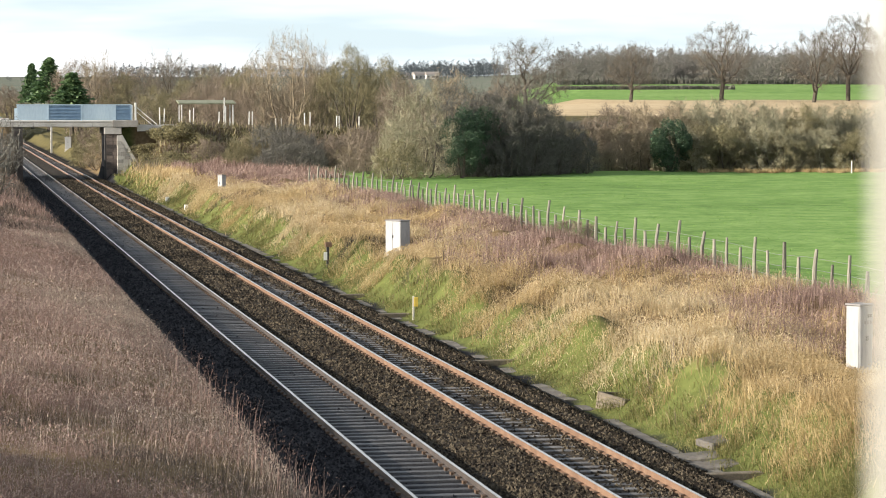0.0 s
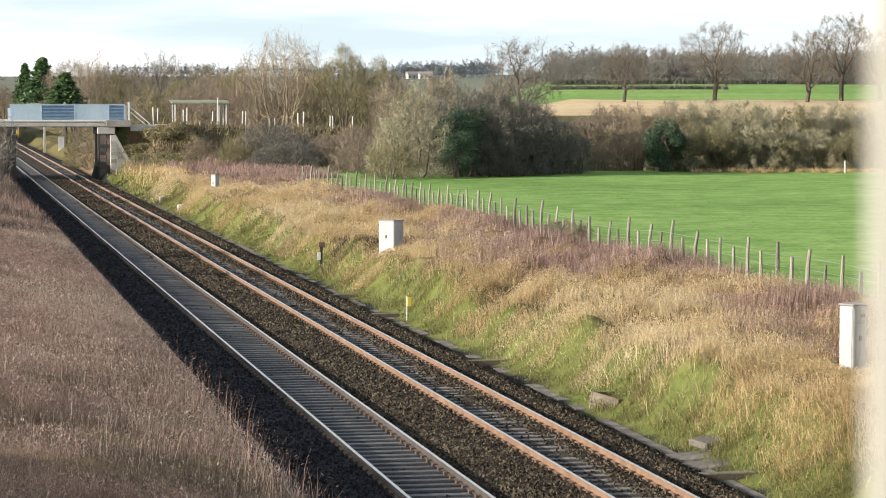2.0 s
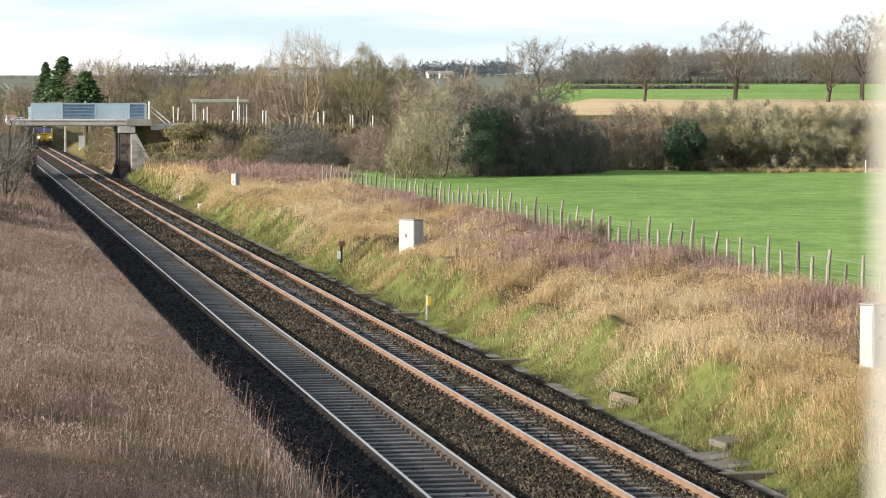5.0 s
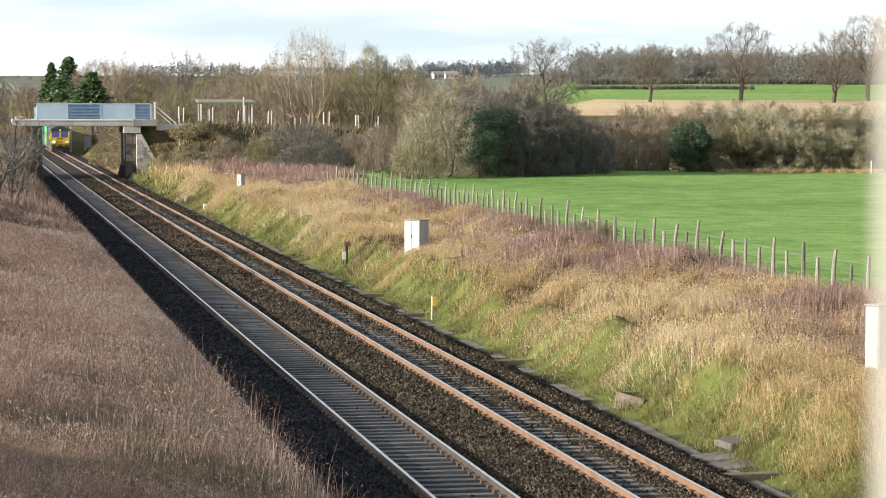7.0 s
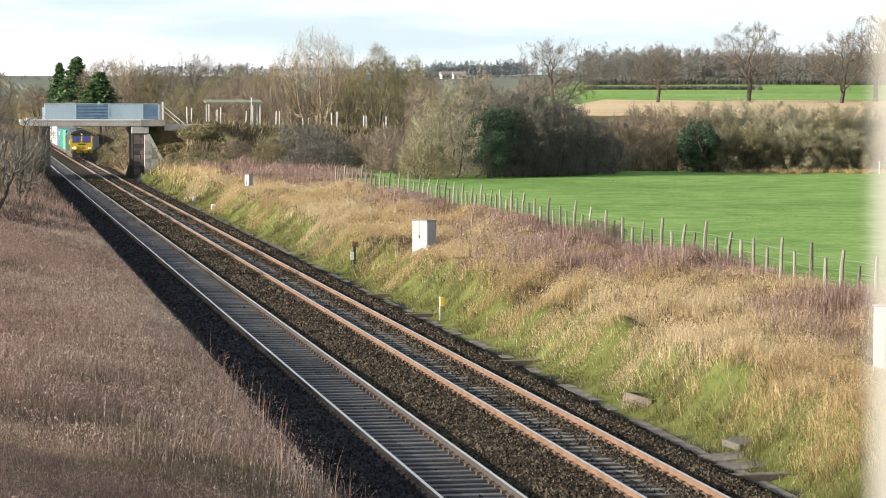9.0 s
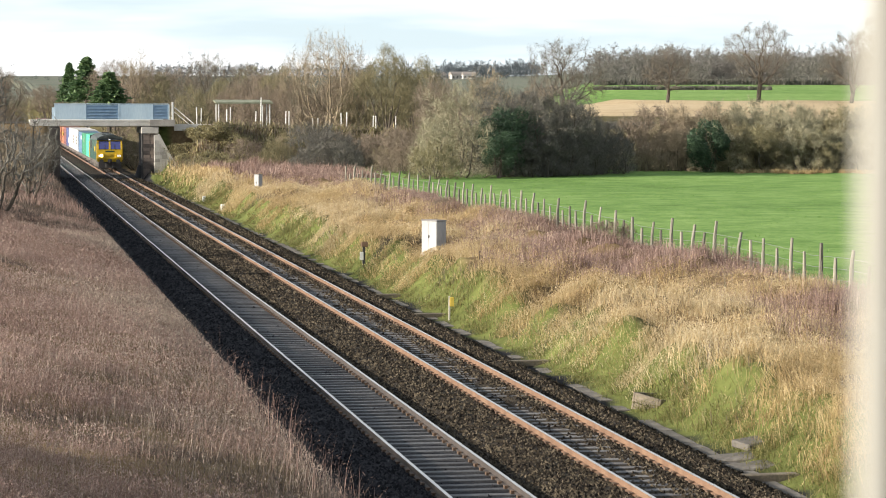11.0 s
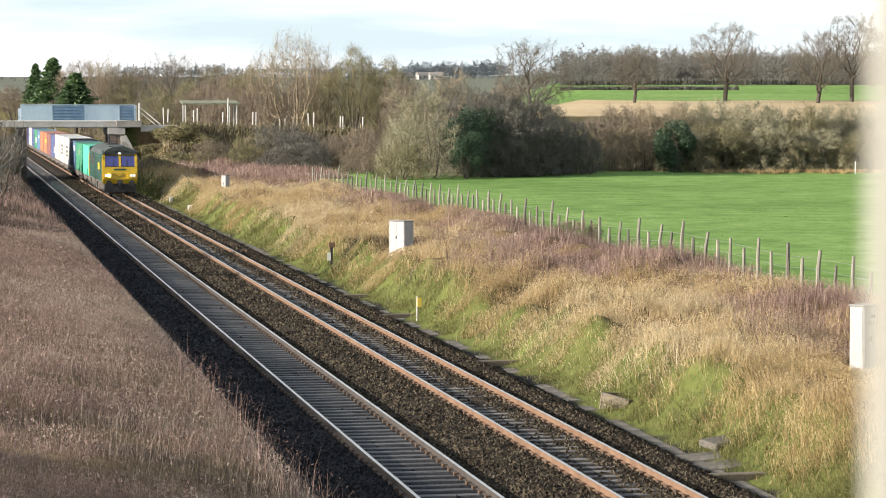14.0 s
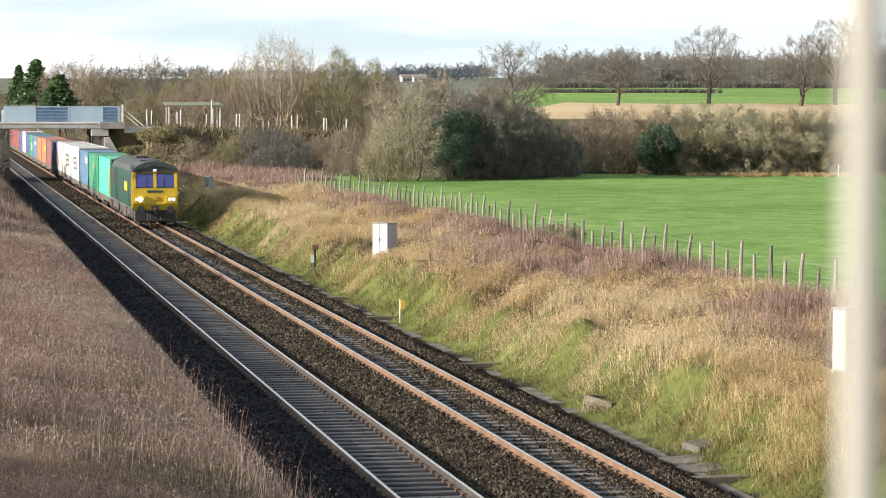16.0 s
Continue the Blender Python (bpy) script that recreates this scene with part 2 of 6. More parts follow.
def tri_mesh(name, verts, mats, mat_index=None):
    """verts: n x 3 x 3 array of loose triangles."""
    n = len(verts)
    me = bpy.data.meshes.new(name)
    me.vertices.add(n * 3)
    me.vertices.foreach_set("co", np.ascontiguousarray(verts, dtype=np.float32).ravel())
    me.loops.add(n * 3)
    me.loops.foreach_set("vertex_index", np.arange(n * 3, dtype=np.int32))
    me.polygons.add(n)
    me.polygons.foreach_set("loop_start", np.arange(0, n * 3, 3, dtype=np.int32))
    for m in mats:
        me.materials.append(m)
    if mat_index is not None:
        me.polygons.foreach_set("material_index", np.asarray(mat_index, dtype=np.int32))
    me.update()
    me.validate()
    return me


def thing(name, label, category, at=None, group="", kind=""):
    ob = new(name)
    if at is not None:
        ob.matrix_basis = at
    return tagged(ob, label, category, group, kind)


def part(name, bm, mat, parent, label="", smooth=False):
    me = bpy.data.meshes.new(name)
    bm.to_mesh(me)
    bm.free()
    for m in (mat if isinstance(mat, (list, tuple)) else [mat]):
        me.materials.append(m)
    if smooth:
        for p in me.polygons:
            p.use_smooth = True
    return hang(name, me, parent, label)


def hang(name, me, parent, label="", at=None):
    ob = new(name, me)
    ob.parent = parent
    if at is not None:
        ob.matrix_basis = at
    return tagged(ob, label)


def box(bm, x0, x1, y0, y1, z0, z1, bevel=0.0, m=None):
    vs = [bm.verts.new((x, y, z)) for z in (z0, z1) for y in (y0, y1) for x in (x0, x1)]
    fs = [bm.faces.new([vs[i] for i in f]) for f in ((0, 2, 3, 1), (4, 5, 7, 6), (0, 1, 5, 4), (2, 6, 7, 3), (0, 4, 6, 2), (1, 3, 7, 5))]
    if bevel:
        es = list({e for f in fs for e in f.edges})
        bmesh.ops.bevel(bm, geom=es, offset=bevel, segments=1, affect="EDGES")
    return vs


def boxes(*specs, bevel=0.0):
    bm = bmesh.new()
    for s in specs:
        box(bm, *s, bevel=bevel)
    return bm


def prism(bm, outline, axis, a0, a1):
    """outline: points in the two other axes; extruded along axis from a0 to a1."""
    def place(p, a):
        return {"x": (a, p[0], p[1]), "y": (p[0], a, p[1]), "z": (p[0], p[1], a)}[axis]
    lo = [bm.verts.new(place(p, a0)) for p in outline]
    hi = [bm.verts.new(place(p, a1)) for p in outline]
    n = len(outline)
    for i in range(n):
        bm.faces.new((lo[i], lo[(i + 1) % n], hi[(i + 1) % n], hi[i]))
    bm.faces.new(lo[::-1])
    bm.faces.new(hi)
    bmesh.ops.recalc_face_normals(bm, faces=bm.faces[:])
    return bm


def rod(bm, p0, p1, r0, r1=None, n=8):
    p0, p1 = Vector(p0), Vector(p1)
    r1 = r0 if r1 is None else r1
    q = (p1 - p0).to_track_quat("Z", "Y")
    rings = []
    for p, r in ((p0, r0), (p1, r1)):
        rings.append([bm.verts.new(p + q @ Vector((r * math.cos(2 * math.pi * i / n), r * math.sin(2 * math.pi * i / n), 0))) for i in range(n)])
    for i in range(n):
        bm.faces.new((rings[0][i], rings[0][(i + 1) % n], rings[1][(i + 1) % n], rings[1][i]))
    bm.faces.new(rings[0][::-1])
    bm.faces.new(rings[1])
    return bm


# ---- the lie of the land ----
def lerp_table(v, table):
    return np.interp(v, [a for a, _ in table], [b for _, b in table])


def wobble(x, y, s=1.0, k=0.0):
    return (np.sin(x * 0.83 * s + 1.3 + k + 1.7 * np.sin(y * 0.31 * s + k)) + np.sin(y * 0.57 * s - 0.4 + 2 * k + 1.3 * np.sin(x * 0.47 * s))
            + 0.6 * np.sin((x + y) * 1.9 * s + k * 3) + 0.5 * np.sin((x * 1.3 - y) * 2.7 * s + 1 + k)) / 3.1


CROSS = [(-4000, 4.2), (-60, 4.0), (-14, 3.1), (-8, 2.6), (0, 1.75), (3.6, 1.08), (5.4, 0.66), (6.0, 0.05), (6.5, -0.34), (7.1, -0.42), (15.4, -0.42), (15.9, -0.32),
         (16.5, 0.15), (17.3, 0.80), (18.2, 1.02), (20.5, 1.02), (23.0, 1.2), (25.8, 1.4), (29, 1.4), (4000, 1.4)]
TURN = radians(10.95)
CABINETS = ((20.70, 56.0), (18.35, 104.8), (18.65, 178.0))


def ground_height(x, y):
    x, y = np.asarray(x, float), np.asarray(y, float)
    z = lerp_table(x, CROSS)
    rough = np.clip((x - 15.9) / 1.5, 0, 1) * np.clip((26.5 - x) / 1.5, 0, 1) + np.clip((5.2 - x) / 1.5, 0, 1) * np.clip((x + 30) / 10, 0, 1)
    z = z + rough * (0.22 * wobble(x, y, 0.55) + 0.10 * wobble(x, y, 1.5, 2.0))
    bank = np.clip((x - 16.2) / 1.2, 0, 1) * np.clip((26.0 - x) / 1.5, 0, 1)
    lump = np.abs(np.sin(0.85 * x + 1.1 * wobble(x, y, 0.4, 5.0))) * np.abs(np.sin(0.62 * y + 1.6 * wobble(x, y, 0.3, 8.0)))
    fine = np.abs(np.sin(1.9 * x + 1.3 * wobble(x, y, 0.7, 1.0))) * np.abs(np.sin(1.5 * y + 1.5 * wobble(x, y, 0.6, 3.0)))
    for kx, ky in CABINETS:
        bank = bank * (1 - np.exp(-((x - kx + 0.4) ** 2 + ((y - ky + 1.0) / 1.6) ** 2) / 2.2 ** 2))
    z = z + bank * (0.50 * lump + 0.22 * fine - 0.22)
    for gy, gx, slant, deep, wide in ((79.5, 16.4, 1.2, 0.55, 1.5), (64.5, 16.6, 0.5, 0.40, 0.9), (104.0, 16.5, 0.9, 0.35, 1.3), (131.0, 16.5, 0.8, 0.35, 1.6), (52.0, 17.0, 0.3, 0.3, 1.0)):
        z = z - deep * np.exp(-((y - gy - slant * (x - gx)) / wide) ** 2) * np.clip((x - 16.0) / 0.8, 0, 1) * np.clip((20.5 - x) / 2.5, 0, 1)
    z = z + np.clip((x - 30) / 20, 0, 1) * 0.12 * wobble(x, y, 0.09, 1.0)
    u = x * math.sin(TURN) + y * math.cos(TURN)
    v = x * math.cos(TURN) - y * math.sin(TURN)
    q = v / np.maximum(u, 60)
    right = np.clip((q + 0.005) / 0.05, 0, 1)
    right = right * right * (3 - 2 * right)
    rise = lerp_table(u, [(228, 0), (330, 4.4), (420, 6.4), (600, 10.6), (760, 13.0), (1000, 15), (1500, 20), (2300, 34), (3500, 46)])
    rise_l = lerp_table(u, [(300, 0), (600, 1.5), (1000, 7), (1500, 18), (2300, 30), (3500, 44)])
    flat = np.where(y < 1100, np.clip((np.abs(x - 11) - 7) / 25, 0, 1), 1.0)
    z = z + np.where(u > 220, right * rise + (1 - right) * rise_l, 0) * np.clip((y - 150) / 60, 0, 1) * flat
    # road embankment of the far overbridge
    top = lerp_table(x, [(-200, 5.0), (6.9, 5.15), (15.0, 5.15), (30, 4.7), (60, 3.9), (100, 2.2), (130, 1.0)])
    yc = 254.6 - 0.0 * x
    ridge = top - np.maximum(0, np.abs(y - yc) - 3.6) / 1.5
    ridge = np.where((y < 251.2) & (x > 14), np.minimum(ridge, 0.3 + np.maximum(0, x - 17.9) * 1.25), ridge)
    outside = (x < 6.3) | (x > 15.3)
    z = np.where(outside & (x > -200) & (x < 130), np.maximum(z, ridge), z)
    # the camera's own road embankment
    berm = 5.53 - np.maximum(0, y - 1.2) / 1.0
    z = np.where((np.abs(x) < 30) & (y > -12) & (x < 5), np.maximum(z, np.minimum(berm, 5.53 - np.maximum(0, x - 1.5))), z)
    return z


def gz(x, y):
    return float(ground_height(np.array([x]), np.array([y]))[0])


def spaced(*runs):
    out = []
    for a, b, step in runs:
        n = max(1, round((b - a) / step))
        out += [a + (b - a) * i / n for i in range(n)]
    return out + [runs[-1][1]]


def ground_material():
    """Meadow, plough and stubble, dry banks, by where they lie."""
    m = bpy.data.materials.new("land")
    m.use_nodes = True
    n, l = m.node_tree.nodes, m.node_tree.links
    b = n["Principled BSDF"]
    b.inputs["Roughness"].default_value = 1.0
    b.inputs["Specular IOR Level"].default_value = 0.08
    geo = n.new("ShaderNodeNewGeometry")
    sep = n.new("ShaderNodeSeparateXYZ")
    l.new(geo.outputs["Position"], sep.inputs[0])

    def math_node(op, a, c=None, d=None, clamp=False):
        k = n.new("ShaderNodeMath")
        k.operation, k.use_clamp = op, clamp
        for i, v in enumerate((a, c, d)):
            if v is None:
                continue
            if isinstance(v, (int, float)):
                k.inputs[i].default_value = v
            else:
                l.new(v, k.inputs[i])
        return k.outputs[0]

    def noise_node(scale, detail=4.0):
        k = n.new("ShaderNodeTexNoise")
        k.inputs["Scale"].default_value, k.inputs["Detail"].default_value = scale, detail
        l.new(geo.outputs["Position"], k.inputs["Vector"])
        return k.outputs["Fac"]

    def ramp(fac, stops):
        k = n.new("ShaderNodeValToRGB")
        for i, (p, c) in enumerate(stops):
            e = k.color_ramp.elements[i] if i < 2 else k.color_ramp.elements.new(p)
            e.position, e.color = p, (*c, 1)
        l.new(fac, k.inputs["Fac"])
        return k.outputs["Color"]

    def mix(fac, a, c):
        k = n.new("ShaderNodeMixRGB")
        l.new(fac, k.inputs[0])
        l.new(a, k.inputs[1])
        l.new(c, k.inputs[2])
        return k.outputs["Color"]

    def band(value, lo, hi, soft):
        up = math_node("MULTIPLY_ADD", value, 1 / soft, 0.5 - lo / soft, clamp=True)
        dn = math_node("MULTIPLY_ADD", value, -1 / soft, 0.5 + hi / soft, clamp=True)
        return math_node("MULTIPLY", up, dn)

    big, mid, fine = noise_node(0.035), noise_node(0.55, 6.0), noise_node(3.0)
    x, y = sep.outputs["X"], sep.outputs["Y"]
    u = math_node("ADD", math_node("MULTIPLY", x, math.sin(TURN)), math_node("MULTIPLY", y, math.cos(TURN)))
    u = math_node("ADD", u, math_node("MULTIPLY", math_node("SUBTRACT", big, 0.5), 40.0))
    xs = math_node("ADD", x, math_node("MULTIPLY", math_node("SUBTRACT", mid, 0.5), 1.6))
    mottled = math_node("ADD", math_node("MULTIPLY", big, 0.35), math_node("ADD", math_node("MULTIPLY", mid, 0.35), math_node("MULTIPLY", fine, 0.3)))
    meadow = ramp(mottled, [(0.38, (0.095, 0.172, 0.045)), (0.49, (0.152, 0.262, 0.07)), (0.60, (0.235, 0.345, 0.112))])
    # dry bank ground kept dark: shadow between the tussocks is in this colour
    dry = ramp(mottled, [(0.36, (0.09, 0.062, 0.034)), (0.5, (0.17, 0.12, 0.066)), (0.64, (0.27, 0.20, 0.115))])
    green = ramp(mottled, [(0.36, (0.06, 0.072, 0.022)), (0.6, (0.14, 0.16, 0.05))])
    stubble = ramp(mottled, [(0.36, (0.36, 0.27, 0.165)), (0.6, (0.54, 0.43, 0.28))])
    scrub = ramp(mottled, [(0.36, (0.06, 0.055, 0.025)), (0.6, (0.13, 0.11, 0.05))])
    # black ash, its blue-black tone including the near bank's shade
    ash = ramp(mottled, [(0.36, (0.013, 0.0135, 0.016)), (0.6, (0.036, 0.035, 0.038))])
    # far land greyed, with distance haze put into its colour
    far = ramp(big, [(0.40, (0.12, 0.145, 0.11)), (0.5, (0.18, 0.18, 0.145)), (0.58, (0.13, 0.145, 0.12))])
    col = mix(band(u, 226, 5000, 6), meadow, scrub)
    col = mix(band(u, 325, 425, 4), col, stubble)
    col = mix(band(u, 425, 640, 4), col, meadow)
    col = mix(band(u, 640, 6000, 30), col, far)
    col = mix(math_node("MULTIPLY", band(xs, -6, 32, 8), band(y, 300, 1100, 40)), col, scrub)
    near = math_node("MULTIPLY", band(xs, -200, 26.3, 0.6), band(y, -300, 330, 10))
    col = mix(near, col, dry)
    col = mix(math_node("MULTIPLY", band(xs, 15.0, 17.6, 0.8), band(y, -300, 262, 10)), col, green)
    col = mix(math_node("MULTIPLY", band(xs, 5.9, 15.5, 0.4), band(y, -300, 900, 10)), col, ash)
    l.new(col, b.inputs["Base Color"])
    bp = n.new("ShaderNodeBump")
    bp.inputs["Strength"].default_value, bp.inputs["Distance"].default_value = 0.5, 0.12
    l.new(math_node("ADD", fine, math_node("MULTIPLY", mid, 1.5)), bp.inputs["Height"])
    l.new(bp.outputs["Normal"], b.inputs["Normal"])
    return m


def build_ground():
    xs = spaced((-4000, -400, 600), (-400, -40, 40), (-40, -14, 3), (-14, -2, 1.5), (-2, 15.4, 0.6), (15.4, 26.6, 0.28), (26.6, 30, 0.8), (30, 90, 3), (90, 400, 15), (400, 1200, 80), (1200, 4000, 700))
    ys = spaced((-4000, -300, 900), (-300, -20, 35), (-20, 20, 1.5), (20, 40, 1.0), (40, 120, 0.4), (120, 270, 1.0), (270, 700, 10), (700, 1500, 40), (1500, 4900, 300))
    gx, gy = np.meshgrid(xs, ys)
    z = ground_height(gx, gy)
    nx, ny = len(xs), len(ys)
    verts = np.stack([gx, gy, z], -1).reshape(-1, 3).tolist()
    faces = [(j * nx + i, j * nx + i + 1, (j + 1) * nx + i + 1, (j + 1) * nx + i) for j in range(ny - 1) for i in range(nx - 1)]
    ob = new("ground", mesh_of("ground", verts, faces, [ground_material()]))
    for p in ob.data.polygons:
        p.use_smooth = True
    tagged(ob, "grassy land with meadow, dry railway banks and far hills", "ground", kind="structure")


build_ground()

# ---- the railway ----
RAIL_A, RAIL_C, GAUGE = 8.223, 11.863, 1.505
TRACK_END = 960.0


def rail_profile():
    return [(-0.07, -0.159), (0.07, -0.159), (0.07, -0.148), (0.012, -0.13), (0.012, -0.045), (0.036, -0.032), (0.036, -0.004),
            (0.030, 0.0), (-0.030, 0.0), (-0.036, -0.004), (-0.036, -0.032), (-0.012, -0.045), (-0.012, -0.13), (-0.07, -0.148)]


def build_track(name, x0, side_mat, sleeper_mat, label, seed):
    rng = random.Random(seed)
    track = thing(name, label, "railway track")
    for dx in (0, GAUGE):
        bm = bmesh.new()
        prism(bm, [(x0 + dx + a, b) for a, b in rail_profile()], "y", -60, TRACK_END)
        for f in bm.faces:
            f.material_index = 1 if f.normal.z > 0.5 and f.calc_center_median().z > -0.003 else 0
        part("rail", bm, [side_mat, M_RAIL_TOP], track, "steel rail with a polished head")
    cx = x0 + GAUGE / 2
    bm = bmesh.new()
    prism(bm, [(-1.25, -0.36), (1.25, -0.36), (1.25, -0.20), (1.2, -0.172), (-1.2, -0.172), (-1.25, -0.20)], "y", -0.125, 0.125)
    me = bpy.data.meshes.new("sleeper")
    bm.to_mesh(me)
    bm.free()
    me.materials.append(sleeper_mat)
    clip = boxes(*[(s * GAUGE / 2 - 0.12, s * GAUGE / 2 - 0.045, -0.075, 0.075, -0.172, -0.115) for s in (-1, 1)],
                 *[(s * GAUGE / 2 + 0.045, s * GAUGE / 2 + 0.12, -0.075, 0.075, -0.172, -0.115) for s in (-1, 1)])
    cm = bpy.data.meshes.new("rail_clip")
    clip.to_mesh(cm)
    clip.free()
    cm.materials.append(M_CLIP)
    rest_v, rest_f, clips_v, clips_f = [], [], [], []
    y, i = 38.0, 0
    sv, sf = [v.co.copy() for v in me.vertices], [tuple(p.vertices) for p in me.polygons]
    cv, cf = [v.co.copy() for v in cm.vertices], [tuple(p.vertices) for p in cm.polygons]
    while y < 560:
        turn = rng.uniform(-0.006, 0.006)
        dz = rng.uniform(-0.012, 0.004)
        m = Matrix.Translation((cx + rng.uniform(-0.02, 0.02), y, dz)) @ Matrix.Rotation(turn, 4, "Z")
        if i < 290:
            hang("sleeper", me, track, at=m)
        else:
            o = len(rest_v)
            rest_v += [m @ v for v in sv]
            rest_f += [tuple(k + o for k in f) for f in sf]
        if y < 190:
            o = len(clips_v)
            mc = Matrix.Translation((cx, y, 0))
            clips_v += [mc @ v for v in cv]
            clips_f += [tuple(k + o for k in f) for f in cf]
        y += 0.605
        i += 1
    ob = hang("far_sleepers", mesh_of("far_sleepers", rest_v, rest_f, [sleeper_mat]), track)
    ob["kind"] = "stuff"
    ob = hang("rail_clips", mesh_of("rail_clips", clips_v, clips_f, [M_CLIP]), track)
    ob["kind"] = "stuff"
    return track


def ballast_height(x, y):
    base = lerp_table(x, [(6.7, -0.46), (7.0, -0.24), (7.3, -0.165), (8.1, -0.165), (8.2, -0.215), (9.75, -0.215), (9.85, -0.165), (10.8, -0.12), (11.75, -0.165), (11.85, -0.19), (12.7, -0.185), (13.3, -0.172), (13.45, -0.155), (14.4, -0.16), (14.9, -0.33), (15.5, -0.50)])
    return base + 0.010 * wobble(x, y, 2.3, 1.0)


def build_ballast():
    xs = spaced((6.7, 15.5, 0.14))
    ys = spaced((-60, 14, 4), (14, 130, 0.35), (130, 280, 1.0), (280, TRACK_END, 6))
    gx, gy = np.meshgrid(xs, ys)
    z = ballast_height(gx, gy) + np.random.RandomState(3).uniform(-0.010, 0.010, gx.shape)
    nx, ny = len(xs), len(ys)
    verts = np.stack([gx, gy, z], -1).reshape(-1, 3).tolist()
    faces = [(j * nx + i, j * nx + i + 1, (j + 1) * nx + i + 1, (j + 1) * nx + i) for j in range(ny - 1) for i in range(nx - 1)]
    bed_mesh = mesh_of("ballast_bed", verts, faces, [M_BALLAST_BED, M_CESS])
    # the near track's side takes the shade-darkened ash, the rest plain ballast
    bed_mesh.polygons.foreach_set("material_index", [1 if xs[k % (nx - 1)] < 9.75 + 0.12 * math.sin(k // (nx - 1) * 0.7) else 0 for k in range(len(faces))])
    bed = tagged(new("ballast_bed", bed_mesh), "grey-brown crushed stone ballast under two tracks", "ballast", kind="structure")
    # loose stones, as small tetrahedra
    rng = np.random.RandomState(5)
    n = 115000
    yy = 42 + 208 * rng.rand(n) ** 2.0
    xx = rng.uniform(6.9, 15.1, n)
    dA, dC = np.abs(xx - (RAIL_A + GAUGE / 2)), np.abs(xx - (RAIL_C + GAUGE / 2))
    keep = (np.minimum(np.abs(dA - GAUGE / 2), np.abs(dC - GAUGE / 2)) > 0.1) & ((dA > 0.85) | (rng.rand(n) < 0.03)) & ((dC > 0.85) | (xx > 12.75) | (rng.rand(n) < 0.15))
    xx, yy = xx[keep], yy[keep]
    n = len(xx)
    zz = ballast_height(xx, yy)
    s = rng.uniform(0.022, 0.05, n) * (1 + yy / 160)
    th = rng.uniform(0, 6.28, n)
    pts = []
    for k in range(3):
        a = th + k * 2.094 + rng.uniform(-0.4, 0.4, n)
        pts.append(np.stack([xx + s * np.cos(a), yy + s * np.sin(a), zz - 0.01 + rng.uniform(0, 0.015, n)], -1))
    topv = np.stack([xx + rng.uniform(-0.4, 0.4, n) * s, yy + rng.uniform(-0.4, 0.4, n) * s, zz + s * rng.uniform(0.5, 1.1, n)], -1)
    verts = np.stack([*pts, topv], 1).reshape(-1, 3)
    base = np.arange(n)[:, None] * 4
    faces = np.concatenate([base + np.array(f) for f in ((0, 1, 3), (1, 2, 3), (2, 0, 3))], 0)
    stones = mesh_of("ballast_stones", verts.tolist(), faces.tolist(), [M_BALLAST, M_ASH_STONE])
    # stones on that side are likewise darkened for the bank's shade
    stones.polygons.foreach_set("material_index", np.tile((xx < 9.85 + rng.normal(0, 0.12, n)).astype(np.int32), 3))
    ob = new("ballast_stones", stones)
    tagged(ob, "loose grey and buff ballast stones between the rails", "ballast", kind="stuff")


# ---- the far overbridge ----
BRIDGE_Y = 250.8


